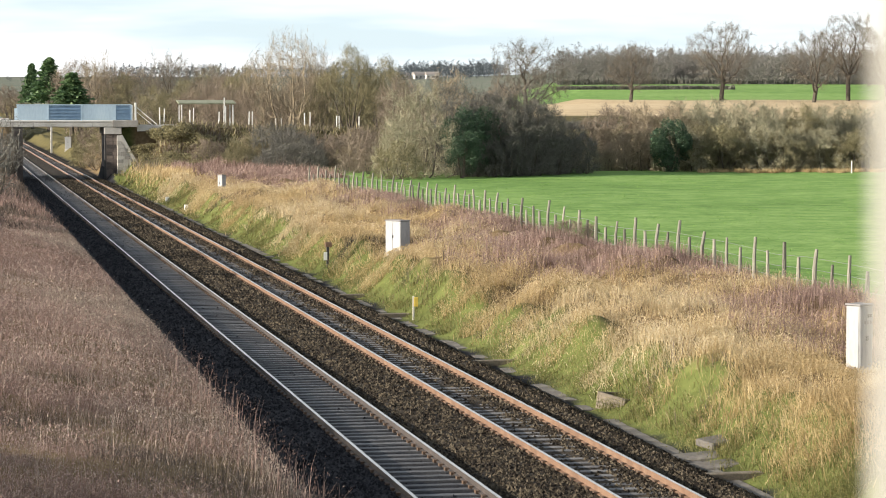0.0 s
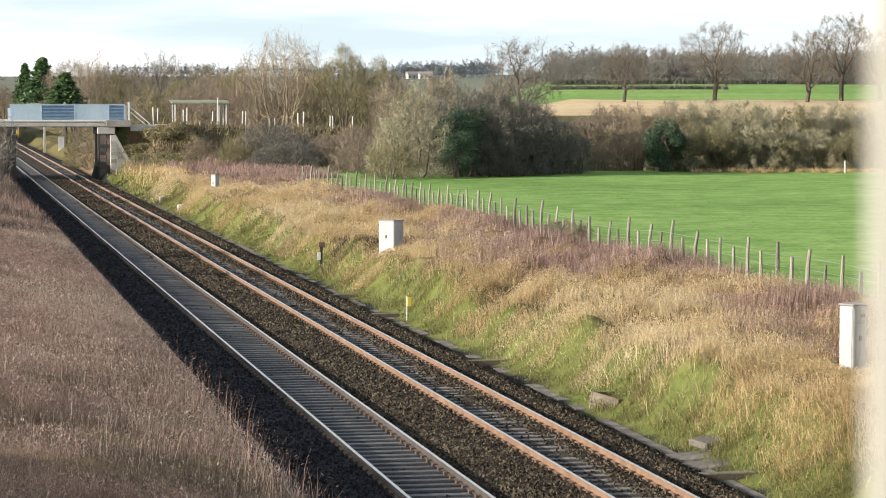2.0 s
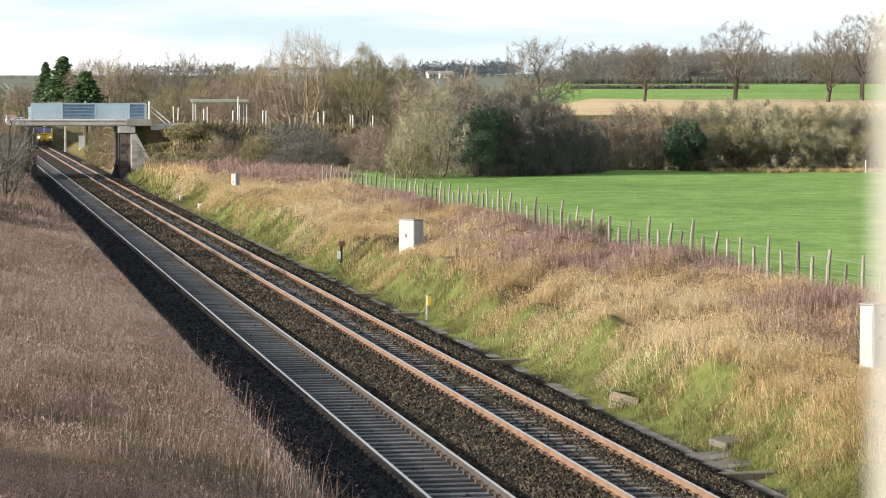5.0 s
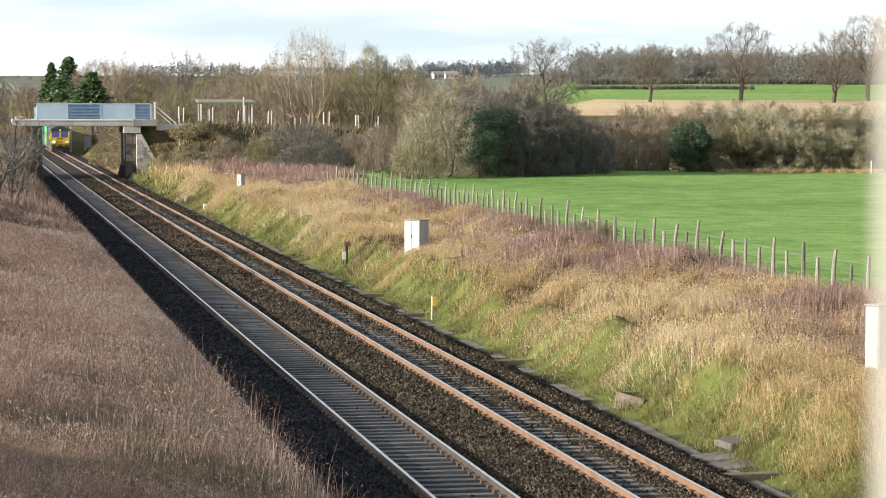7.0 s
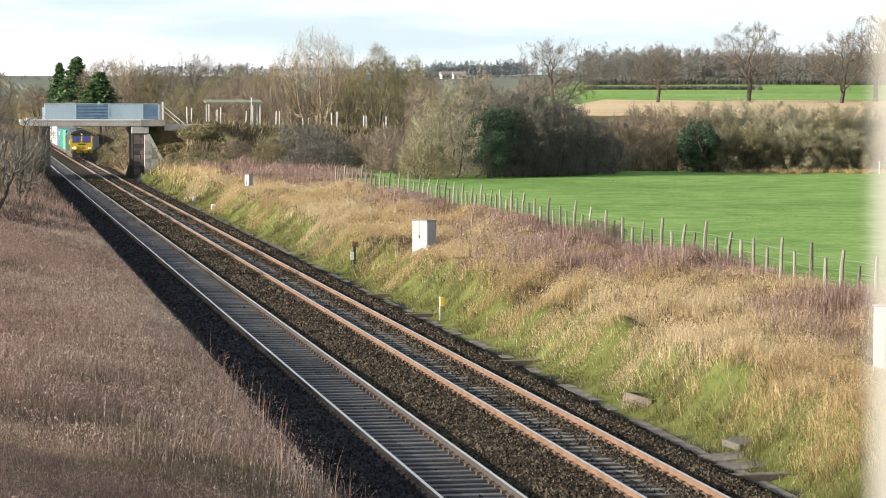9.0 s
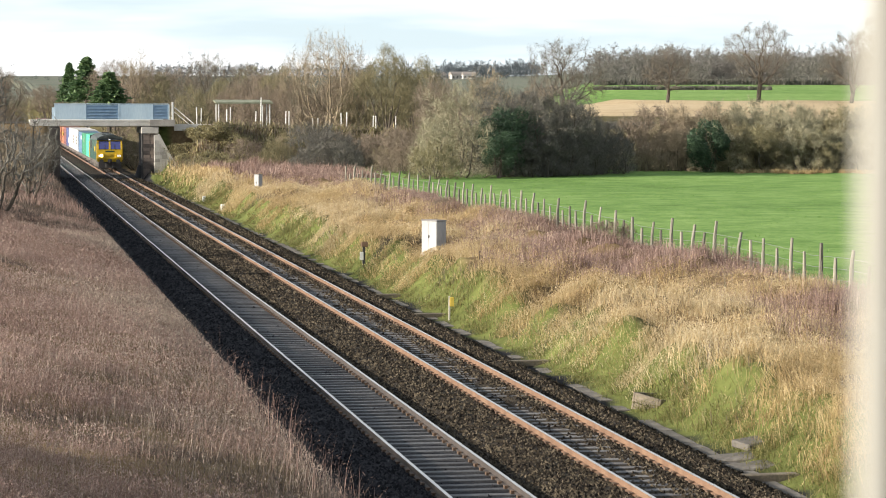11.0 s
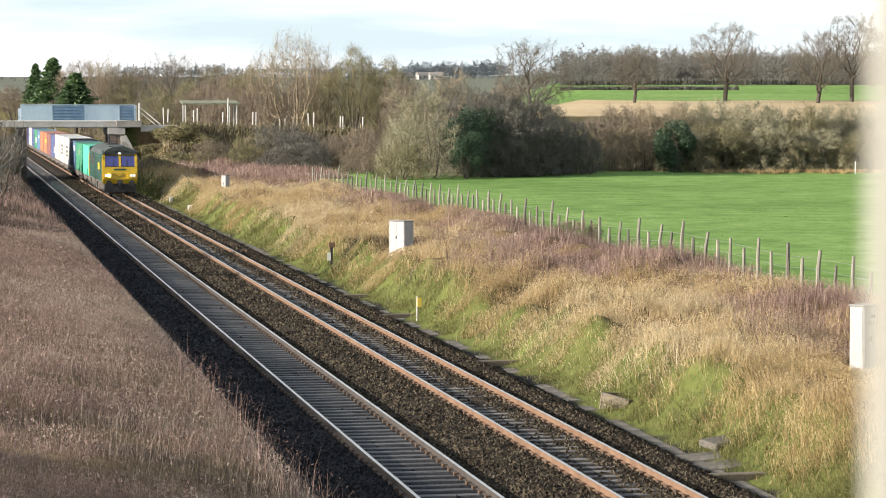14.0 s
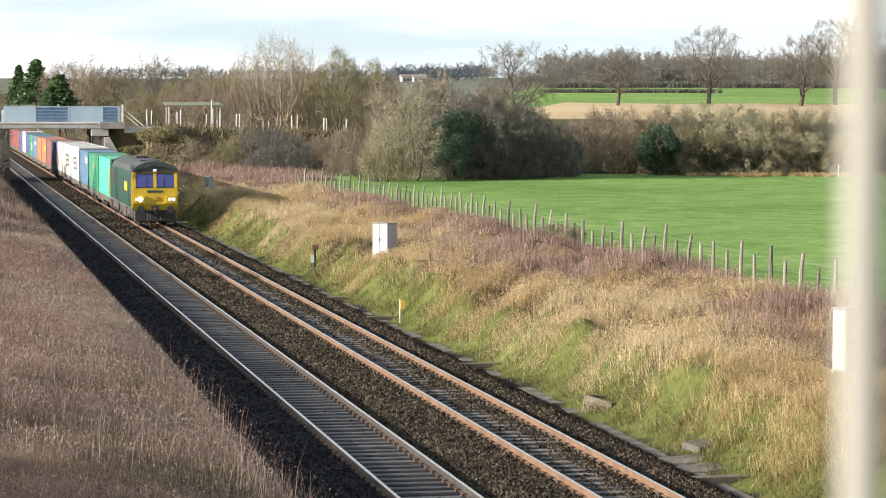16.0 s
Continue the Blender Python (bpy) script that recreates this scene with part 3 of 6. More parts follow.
def build_bridge():
    br = thing("road_overbridge", "concrete and brick railway overbridge with pale blue steel parapet", "bridge", pose(0, 0, -0.2))
    y0, y1 = BRIDGE_Y, BRIDGE_Y + 7.6
    zt, zb = 5.75, 5.10
    bm = boxes((4.0, 17.2, y0, y1, zb, zt - 0.12), (4.0, 17.2, y0 - 0.12, y1 + 0.12, zt - 0.2, zt), bevel=0.03)
    part("deck", bm, M_CONCRETE, br, "weathered grey concrete deck beam")
    bm = boxes((15.6, 18.05, y0 - 0.28, y0 + 0.5, zb + 0.02, zt + 0.03), bevel=0.03)
    part("end_block", bm, M_STONE, br)
    for k in range(6):
        part("beam_panel", boxes((4.2 + k * 1.9, 6.02 + k * 1.9, y0 - 0.17, y0 - 0.12, zb + 0.06, zt - 0.24), bevel=0.012), M_CONCRETE, br)
    # parapet: alternating plates and rails
    def plate(xa, xb):
        part("parapet_panel", boxes((xa, xb, y0 + 0.02, y0 + 0.07, zt + 0.06, zt + 1.52), bevel=0.01), M_STEEL, br, "pale blue steel plate")
    def rails(xa, xb):
        for k in range(5):
            z = zt + 0.14 + k * 0.31
            part("parapet_rail", boxes((xa, xb, y0 + 0.01, y0 + 0.08, z, z + 0.12), bevel=0.01), M_STEEL_D, br, "blue steel rail")
        part("parapet_mesh", boxes((xa, xb, y0 + 0.10, y0 + 0.13, zt + 0.06, zt + 1.42)), M_STEEL_D, br)
    plate(6.35, 9.35)
    rails(9.4, 12.55)
    plate(12.6, 15.85)
    rails(15.9, 17.4)
    for x in (9.37, 12.57, 15.87, 17.42):
        part("parapet_post", boxes((x - 0.05, x + 0.05, y0 + 0.0, y0 + 0.12, zt, zt + 1.56)), M_STEEL, br)
    part("coping_rail", boxes((6.3, 17.4, y0 + 0.0, y0 + 0.14, zt + 1.53, zt + 1.6)), M_STEEL, br)
    part("far_parapet", boxes((6.3, 17.4, y1 - 0.1, y1, zt, zt + 1.2)), M_STEEL, br)
    part("white_post", boxes((17.75, 17.93, y0 + 0.0, y0 + 0.18, zt, zt + 1.75), bevel=0.015), M_WHITE, br, "white painted end post")
    part("white_post", boxes((17.5, 17.6, y0 + 0.05, y0 + 0.15, zt, zt + 1.5), bevel=0.01), M_WHITE, br, "white painted end post")
    bm = bmesh.new()
    rod(bm, (18.0, y0 + 0.1, zt + 1.25), (19.9, y0 + 0.1, zt - 0.35), 0.05)
    rod(bm, (18.0, y0 + 0.1, zt + 0.8), (19.5, y0 + 0.1, zt - 0.45), 0.04)
    part("sloping_rail", bm, M_WHITE, br, "white sloping handrail")
    part("approach_wall", boxes((18.0, 22.2, y0 + 0.1, y0 + 0.45, 4.7, 5.35), bevel=0.02), M_CONCRETE, br)
    # abutments with brick courses
    right = part("abutment", boxes((14.95, 16.2, y0 + 0.1, y1 - 0.1, -0.6, 4.5)), M_BRICK, br, "dark brick abutment")
    part("abutment", boxes((4.0, 6.9, y0 + 0.1, y1 - 0.1, -0.6, 5.1)), M_BRICK, br, "dark brick abutment")
    part("bearing_block", boxes((14.75, 16.45, y0 - 0.15, y1, 4.42, 5.09), bevel=0.04), M_STONE, br, "pale stone bearing block")
    rng = random.Random(4)
    for j in range(14):
        z = -0.4 + j * 0.345
        for k in range(2):
            xa = 15.0 + k * 0.6 + (0.12 if j % 2 and k else 0)
            part("quoin", boxes((xa, 15.58 if k == 0 else 16.18, y0 + 0.06 - rng.uniform(0, 0.02), y0 + 0.098, z, z + 0.32), bevel=0.012), M_BRICK, right)
    part("drain_pipe", rod(bmesh.new(), (14.86, y0 + 0.15, -0.3), (14.86, y0 + 0.15, 4.4), 0.09), M_DARK, br, "black downpipe")
    # sloping wing wall in courses
    wing = part("wing_wall", prism(bmesh.new(), [(16.0, -0.4), (18.35, -0.4), (18.1, 0.9), (16.35, 4.3), (16.0, 4.3)], "y", y0 - 0.55, y0 + 0.0), M_STONE, br, "pale stone sloping wing wall")
    for j in range(12):
        z = -0.2 + j * 0.36
        reach = 16.1 + 2.1 * (1 - max(0, z + 0.36 - 0.9) / 3.4) if z > 0.5 else 18.2
        x = 16.02
        while x < reach - 0.2:
            w = min(rng.uniform(0.4, 0.8), reach - x)
            part("stone", boxes((x + 0.01, x + w - 0.01, y0 - 0.585 - rng.uniform(0, 0.02), y0 - 0.552, z + 0.01, z + 0.345), bevel=0.012), M_STONE, wing)
            x += w
    cop = bmesh.new()
    prism(cop, [(16.25, 4.3), (16.5, 4.36), (18.35, 0.95), (18.2, 0.82)], "y", y0 - 0.68, y0 + 0.1)
    part("coping", cop, M_CONCRETE, br)
    # road over the bridge
    road = new("road", mesh_of("road", [(-60, y0 + 0.8, 5.2), (4, y0 + 0.8, 5.3), (4, y1 - 0.6, 5.3), (-60, y1 - 0.6, 5.2)], [(0, 1, 2, 3)], [M_ROADTOP]))
    tagged(road, "narrow asphalt road on the embankment", "road", kind="structure")


# ---- lineside cabinets, posts, fence ----
def build_cabinet(x, y, w, d, h, turn, label, vents=False):
    z = gz(x, y) - 0.05
    cab = thing("location_cabinet", label, "cabinet", pose(x, y, z, 0, 0, turn), group="lineside cabinets")
    part("body", boxes((-w / 2, w / 2, -d / 2, d / 2, 0.0, h), bevel=0.015), M_CABINET, cab)
    part("roof", boxes((-w / 2 - 0.03, w / 2 + 0.03, -d / 2 - 0.03, d / 2 + 0.03, h, h + 0.05), bevel=0.02), M_CABINET_TOP, cab, "weathered grey roof")
    part("plinth", boxes((-w / 2 - 0.04, w / 2 + 0.04, -d / 2 - 0.04, d / 2 + 0.04, -0.5, 0.06), bevel=0.01), M_CONCRETE, cab)
    for s in (-1, 1):
        door = part("door", boxes((s * w / 4 - w / 4 + 0.02, s * w / 4 + w / 4 - 0.02, -d / 2 - 0.014, -d / 2 - 0.001, 0.1, h - 0.06), bevel=0.005), M_CABINET, cab)
        part("handle", boxes((s * 0.03 - 0.008, s * 0.03 + 0.008, -d / 2 - 0.03, -d / 2 - 0.0145, h * 0.5, h * 0.5 + 0.12)), M_DARK, door)
    door = part("side_panel", boxes((-w / 2 - 0.014, -w / 2 - 0.001, -d / 2 + 0.03, d / 2 - 0.03, 0.1, h - 0.06), bevel=0.005), M_CABINET, cab)
    if vents:
        part("number_plate_bar", boxes((0.02, 0.17, -d / 2 - 0.02, -d / 2 - 0.0145, h - 0.27, h - 0.19)), M_DARK, cab, "dark plate bar")
        for k in range(3):
            part("vent", boxes((-0.1 + k * 0.1, -0.04 + k * 0.1, -d / 2 - 0.02, -d / 2 - 0.0145, h - 0.42, h - 0.34)), M_CABINET_TOP, cab)
    return cab


def build_lineside():
    build_cabinet(18.35, 104.8, 0.99, 0.51, 1.42, -60, "white painted steel trackside equipment cabinet on the bank")
    build_cabinet(20.70, 56.0, 0.46, 0.42, 1.62, 30, "tall white trackside cabinet with a dark plate", vents=True)
    build_cabinet(18.65, 178.0, 0.52, 0.34, 1.22, -60, "small white trackside cabinet in dry grass")
    build_cabinet(17.1, 380.0, 0.9, 0.7, 1.8, -10, "grey trackside cabinet beyond the overbridge")
    p = thing("marker_post", "dark post with a brown box and white plate in the verge", "post", pose(16.3, 111.0, gz(16.3, 111.0) + 0.05))
    part("post", boxes((-0.06, 0.06, -0.05, 0.05, -0.4, 1.0), bevel=0.01), M_DARK, p)
    part("head", boxes((-0.13, 0.17, -0.08, 0.08, 0.78, 1.0), bevel=0.02), M_RUST, p, "brown box head")
    part("plate", boxes((-0.19, -0.03, -0.075, -0.055, 0.2, 0.55), bevel=0.004), M_WHITE, p, "white plate")
    p = thing("signal_telephone_post", "short white post with a yellow marker beside the drain", "post", pose(15.72, 86.6, gz(15.72, 86.6)))
    part("post", boxes((-0.03, 0.03, -0.03, 0.03, -0.2, 0.84), bevel=0.01), M_CONCRETE, p)
    part("marker", boxes((0.0, 0.15, -0.075, -0.05, 0.48, 0.8), bevel=0.01), M_YELLOW_SIGN, p, "yellow marker plate")
    for x, y in ((16.0, 192.0), (16.0, 176.5)):
        q = thing("white_marker", "small white stump marker in green verge", "marker", pose(x, y, gz(x, y)), group="white markers")
        part("stump", boxes((-0.14, 0.14, -0.1, 0.1, -0.2, 0.42), bevel=0.04), M_WHITE, q)
    q = thing("boundary_post", "thin white post at the edge of the meadow", "post", pose(73.35, 200.6, gz(73.35, 200.6)))
    part("post", boxes((-0.04, 0.04, -0.04, 0.04, -0.3, 1.05), bevel=0.01), M_WHITE, q)
    q = thing("lineside_pole", "slim grey concrete pole beyond the overbridge", "pole", pose(15.4, 400.0, gz(15.4, 400.0)))
    part("shaft", boxes((-0.16, 0.16, -0.16, 0.16, -0.4, 4.5), bevel=0.03), M_CONCRETE, q)
    # catch pit of boards, sunk in the toe of the bank
    q = thing("catch_pit", "open timber-boarded drainage catch pit at the bank's toe", "catch pit", pose(16.28, 60.4, gz(15.9, 60.4) + 0.06, 5, 6, 24))
    for (a, b, c, d) in ((-0.5, 0.5, -0.55, -0.47), (-0.5, 0.5, 0.47, 0.55), (-0.5, -0.42, -0.47, 0.47), (0.42, 0.5, -0.47, 0.47)):
        for z0 in (-0.3, -0.04):
            part("board", boxes((a, b, c, d, z0, z0 + 0.25), bevel=0.015), M_TIMBER, q)
    for x, y, s, r in ((16.12, 52.3, 0.34, 20), (15.4, 50.3, 0.55, 5), (15.45, 51.6, 0.5, -6)):
        q = thing("concrete_slab", "broken concrete cover slab lying at the toe of the bank", "slab", pose(x, y, gz(x, y) + 0.05, 4, -5, r), group="cover slabs")
        part("slab", boxes((-s, s, -0.32, 0.32, -0.1, 0.06), bevel=0.03), M_CONCRETE_D, q)
    for y, w in ((88.2, 0.7), (71.5, 0.75), (97.5, 0.6), (48.6, 0.8)):
        q = thing("timber_baulk", "dark old timber baulk across the drain", "timber", pose(15.15, y, -0.30, 0, 0, 4), group="timber baulks")
        part("baulk", boxes((-w, w, -0.12, 0.12, -0.12, 0.06), bevel=0.02), M_TIMBER, q)
    for y in (65.5, 92.0, 132.0):
        q = thing("cable_marker", "pale weathered board lying on the ash", "board", pose(7.35, y, -0.33, 0, 0, 3), group="boards on the ash")
        part("board", boxes((-0.45, 0.35, -0.05, 0.05, -0.02, 0.06), bevel=0.01), M_CONCRETE, q)
    # concrete trough along the toe
    q = thing("cable_trough", "grey concrete cable trough along the toe of the bank", "cable trough")
    y = 30.0
    me = None
    while y < 240:
        if random.random() < 0.4:
            y += 1.0
            continue
        if me is None:
            ob = part("trough_lid", boxes((-0.17, 0.17, -0.48, 0.48, -0.1, 0.02), bevel=0.012), M_CONCRETE_D, q)
            me = ob.data
        else:
            ob = hang("trough_lid", me, q)
        ob.matrix_basis = pose(15.35 + 0.10 * math.sin(y * 0.11), y, -0.40, random.uniform(-2, 2), random.uniform(-3, 3), random.uniform(-2, 2))
        y += 1.0


FENCE_X = 25.8


def build_fence():
    rng = random.Random(8)
    y, i = 50.0, 0
    fence = thing("post_and_wire_fence", "post and wire field fence of weathered split oak", "fence")
    while y < 178:
        x = FENCE_X + 0.35 * math.sin(y * 0.05) - (0.08 * max(0, y - 150) if y > 150 else 0) * 0.6
        z = gz(x, y)
        tall = i % 2 == 0
        h = rng.uniform(1.28, 1.5) if tall else rng.uniform(0.95, 1.12)
        lean = rng.uniform(-0.05, 0.14) if tall else rng.uniform(-0.04, 0.05)
        r = rng.uniform(0.05, 0.07)
        bm = bmesh.new()
        kink = Vector((lean * 0.3, rng.uniform(-0.04, 0.04), h * 0.62))
        rod(bm, (0, 0, -0.5), kink, r * 1.15, r, 7)
        rod(bm, kink - Vector((0, 0, 0.02)), (lean, kink.y * 1.3, h), r, r * 0.8, 7)
        ob = part("fence_post", bm, M_POST, fence)
        ob.matrix_basis = pose(x, y, z, 0, 0, rng.uniform(0, 360) if not tall else rng.uniform(-25, 25))
        y += rng.uniform(1.36, 1.54)
        i += 1
    for h in (0.35, 0.7, 1.05):
        verts, faces = [], []
        for k in range(43):
            yy = 50.0 + 3.0 * k
            x = FENCE_X + 0.35 * math.sin(yy * 0.05) - (0.08 * max(0, yy - 150)) * 0.6 + 0.07
            z = gz(x, yy) + h
            verts += [(x - 0.006, yy, z), (x, yy, z + 0.006), (x + 0.006, yy, z), (x, yy, z - 0.006)]
            if k:
                o = 4 * k
                faces += [(o - 4 + j, o - 4 + (j + 1) % 4, o + (j + 1) % 4, o + j) for j in range(4)]
        hang("wire", mesh_of("wire", verts, faces, [M_WIRE]), fence)
    # white paired posts along the road over the embankment
    rf = thing("roadside_fence", "pale concrete posts of a roadside fence on the embankment", "fence")
    def px_post(px, h, zoff=0.0, w=0.09):
        ang = math.atan((px - 784) / 4500) + TURN
        yq = 251.8
        x = yq * math.tan(ang)
        ob = part("post", boxes((-w, w, -0.07, 0.07, -0.3, h), bevel=0.015), M_WHITE if h > 1.3 else M_CONCRETE, rf)
        ob.matrix_basis = pose(x, yq, gz(x, yq) + zoff, 0, rng.uniform(-2, 2), 0)
    for px, h in ((284, 1.85), (291, 1.75), (337, 1.7), (343, 1.9), (388, 1.6), (397, 3.0), (400, 2.2), (441, 1.7), (447, 1.7), (489, 1.1), (499, 1.1),
                  (540, 1.7), (549, 1.8), (596, 1.5), (601, 1.5), (636, 1.5)):
        px_post(px, h, 0, 0.05)
    sh = thing("field_shelter", "low shelter with a mossy sheet roof on white posts", "shelter", pose(25.6, 259.5, 4.6))
    bm = bmesh.new()
    prism(bm, [(-1.6, 2.55), (1.6, 2.85), (1.6, 2.97), (-1.6, 2.70)], "x", -2.9, 2.9)
    part("roof", bm, M_SHEET, sh, "mossy corrugated sheet roof")
    for x in (-2.6, 2.6):
        for y in (-1.4, 1.4):
            part("post", boxes((x - 0.06, x + 0.06, y - 0.06, y + 0.06, -3, 2.5)), M_WHITE, sh)


# ---- the blurred bar beside the lens ----
def build_near_bar():
    bar = thing("mesh_fence_bar", "cream painted steel bar of the overbridge fence", "fence bar")
    d = 0.30
    ang = radians(-10.954) - math.atan((1588 - 784) / 4500)
    x, y = -math.sin(ang) * d / math.cos(math.atan((1588 - 784) / 4500)), math.cos(ang) * d / math.cos(math.atan((1588 - 784) / 4500))
    bm = rod(bmesh.new(), (x, y, 5.4), (x, y, 7.9), 0.0026, n=16)
    part("bar", bm, M_CREAM, bar, smooth=True)

# ---- the freight train ----
M_LOCO_GREEN = material("loco_green_paint", [(0.012, 0.048, 0.04), (0.02, 0.068, 0.056), (0.033, 0.09, 0.074)], 0.7, 0.42, bump=0.05)
M_LOCO_ROOF = material("sooty_loco_roof", [(0.02, 0.028, 0.028), (0.045, 0.055, 0.055), (0.09, 0.10, 0.10)], 1.2, 0.6)
M_LOCO_YELLOW = material("warning_yellow_paint", [(0.44, 0.28, 0.015), (0.60, 0.40, 0.02), (0.70, 0.48, 0.04)], 0.9, 0.4, bump=0.05)
M_LOCO_UNDER = material("grimy_underframe", [(0.035, 0.032, 0.032), (0.075, 0.065, 0.06), (0.14, 0.12, 0.105)], 2.0, 0.8)
M_BLUE_GLASS = glass_material("blue_tinted_windscreen", (0.055, 0.065, 0.24))
M_LAMP = material("headlight_glow", [(1, 1, 0.95)], 1.0, 0.3, emit=(1.0, 0.97, 0.88, 14.0), bump=0)
M_LAMP_DIM = material("marker_light_lens", [(0.75, 0.75, 0.72)], 1.0, 0.2, emit=(1.0, 0.97, 0.9, 0.15), bump=0)
M_WAGON = material("wagon_steel", [(0.05, 0.045, 0.045), (0.10, 0.085, 0.08), (0.16, 0.13, 0.115)], 1.5, 0.8)
TRACK_X = RAIL_C + GAUGE / 2
moving = []


def wheelset(parent, y, r):
    w = part("wheelset", rod(bmesh.new(), (-0.66, 0, 0), (0.66, 0, 0), 0.08), M_LOCO_UNDER, parent)
    w.matrix_basis = pose(0, y, r)
    for s in (-1, 1):
        bm = bmesh.new()
        rod(bm, (s * 0.685, 0, 0), (s * 0.815, 0, 0), r, r * 0.985, 24)
        rod(bm, (s * 0.815, 0, 0), (s * 0.85, 0, 0), r * 0.45, r * 0.3, 16)
        part("wheel", bm, M_LOCO_UNDER, w)
    return w


def build_loco():
    lo = thing("diesel_locomotive", "green and yellow diesel freight locomotive with lit headlights", "locomotive")
    L, hw = 21.3, 1.32
    # body with cambered roof
    def section(w, z_eave, z_top):
        return [(-w, 1.12), (w, 1.12), (w, z_eave), (w * 0.86, z_eave + 0.28 * (z_top - z_eave) / 0.55), (w * 0.45, z_top - 0.06), (0, z_top), (-w * 0.45, z_top - 0.06), (-w * 0.86, z_eave + 0.28 * (z_top - z_eave) / 0.55), (-w, z_eave)]
    bm = bmesh.new()
    prism(bm, section(hw, 3.25, 3.86), "y", 2.35, 19.0)
    for f in bm.faces:
        c = f.calc_center_median()
        f.material_index = 1 if c.z > 3.26 and abs(f.normal.y) < 0.5 else 0
    part("engine_body", bm, [M_LOCO_GREEN, M_LOCO_ROOF], lo, "dark green engine body with a sooty roof")
    for k in range(7):
        y = 4.0 + k * 2.0
        part("bodyside_door", boxes((-hw - 0.018, -hw - 0.001, y, y + 1.75, 1.35, 2.95), bevel=0.006), M_LOCO_GREEN, lo)
        part("roof_hatch", boxes((-0.62, 0.62, y, y + 1.6, 3.80, 3.90), bevel=0.02), M_LOCO_ROOF, lo)
    for k in range(3):
        part("radiator_grille", boxes((-hw - 0.03, -hw - 0.019, 13.2 + k * 1.5, 14.5 + k * 1.5, 2.2, 3.1), bevel=0.004), M_DARK, lo)
    part("side_emblem", boxes((-hw - 0.032, -hw - 0.0195, 4.6, 7.0, 2.0, 2.55), bevel=0.004), M_LOCO_YELLOW, lo, "yellow emblem patch on the side")
    part("sole_bar", boxes((-hw - 0.03, hw + 0.03, 0.9, 20.4, 1.03, 1.115), bevel=0.01), M_CONCRETE_D, lo, "pale sole bar line")
    part("exhaust", boxes((-0.4, 0.4, 10.0, 11.6, 3.88, 4.02), bevel=0.03), M_DARK, lo)
    part("fuel_tank", boxes((-1.2, 1.2, 8.2, 13.0, 0.32, 0.97), bevel=0.06), M_LOCO_UNDER, lo)
    # cabs, nose to the -y end, and its twin at the tail
    for end in (0, 1):
        def yy(v):
            return v if end == 0 else L - v
        prof = [(yy(0.55), 1.0), (yy(0.42), 1.35), (yy(0.50), 2.3), (yy(0.78), 3.28), (yy(0.70), 3.34), (yy(0.95), 3.50), (yy(2.35), 3.62), (yy(2.35), 1.0)]
        bm = bmesh.new()
        prism(bm, prof, "x", -hw, hw)
        for f in bm.faces:
            c = f.calc_center_median()
            n = f.normal
            front = n.y < -0.5 if end == 0 else n.y > 0.5
            f.material_index = 0 if (front and c.z < 3.32) else (1 if n.z > 0.4 and c.z > 3.3 else 2)
        cab = part("cab", bm, [M_LOCO_YELLOW, M_LOCO_ROOF, M_LOCO_GREEN], lo, "yellow-fronted driving cab")
        sgn = -1 if end == 0 else 1
        # roof cowl over the cab
        bm = bmesh.new()
        prism(bm, [(-hw - 0.02, 3.24), (-hw - 0.02, 3.32), (-hw * 0.8, 3.62), (-hw * 0.4, 3.84), (0, 3.9), (hw * 0.4, 3.84), (hw * 0.8, 3.62), (hw + 0.02, 3.32), (hw + 0.02, 3.24), (hw * 0.75, 3.42), (0, 3.62), (-hw * 0.75, 3.42)], "y", *sorted((yy(0.58), yy(2.4))))
        part("roof_cowl", bm, M_LOCO_ROOF, cab, "dark curved roof cowl")
        bm = bmesh.new()
        prism(bm, [(-hw * 0.9, 3.26), (hw * 0.9, 3.26), (hw * 0.7, 3.46), (0, 3.62), (-hw * 0.7, 3.46)], "y", *sorted((yy(0.66), yy(0.9))))
        part("cab_brow", bm, M_LOCO_YELLOW if end else M_LOCO_ROOF, cab)
        def front_panel(name, x0, x1, z0, z1, out, mat, label="", bevel=0.015):
            # a panel on the raked front between two heights
            def yf(z):
                base = 0.42 + (z - 1.35) * 0.084 if z < 2.3 else 0.50 + (z - 2.3) * 0.286
                return base
            vs = []
            bm = bmesh.new()
            for o in (out, -0.02):
                for x, z in ((x0, z0), (x1, z0), (x1, z1), (x0, z1)):
                    vs.append(bm.verts.new((x, yy(yf(z) - o), z)))
            for f in ((0, 1, 2, 3), (7, 6, 5, 4), (0, 4, 5, 1), (1, 5, 6, 2), (2, 6, 7, 3), (3, 7, 4, 0)):
                bm.faces.new([vs[i] for i in f])
            bmesh.ops.recalc_face_normals(bm, faces=bm.faces[:])
            return part(name, bm, mat, cab, label)
        for s in (-1, 1):
            front_panel("window_gasket", *sorted((s * 0.07, s * 1.17)), 2.31, 3.19, 0.007, M_DARK, "black rubber window seal")
            front_panel("windscreen", *sorted((s * 0.10, s * 1.14)), 2.36, 3.14, 0.012, M_BLUE_GLASS, "blue tinted windscreen")
            front_panel("windscreen_surround", *sorted((s * 1.14, s * 1.30)), 2.3, 3.22, 0.03, M_LOCO_YELLOW)
            front_panel("lamp_housing", *sorted((s * 0.62, s * 1.24)), 1.42, 1.86, 0.10, M_LOCO_YELLOW)
            front_panel("headlight", *sorted((s * 0.76, s * 0.96)), 1.54, 1.74, 0.125, M_LAMP if end == 0 and s < 0 else M_LAMP_DIM, "lit headlight")
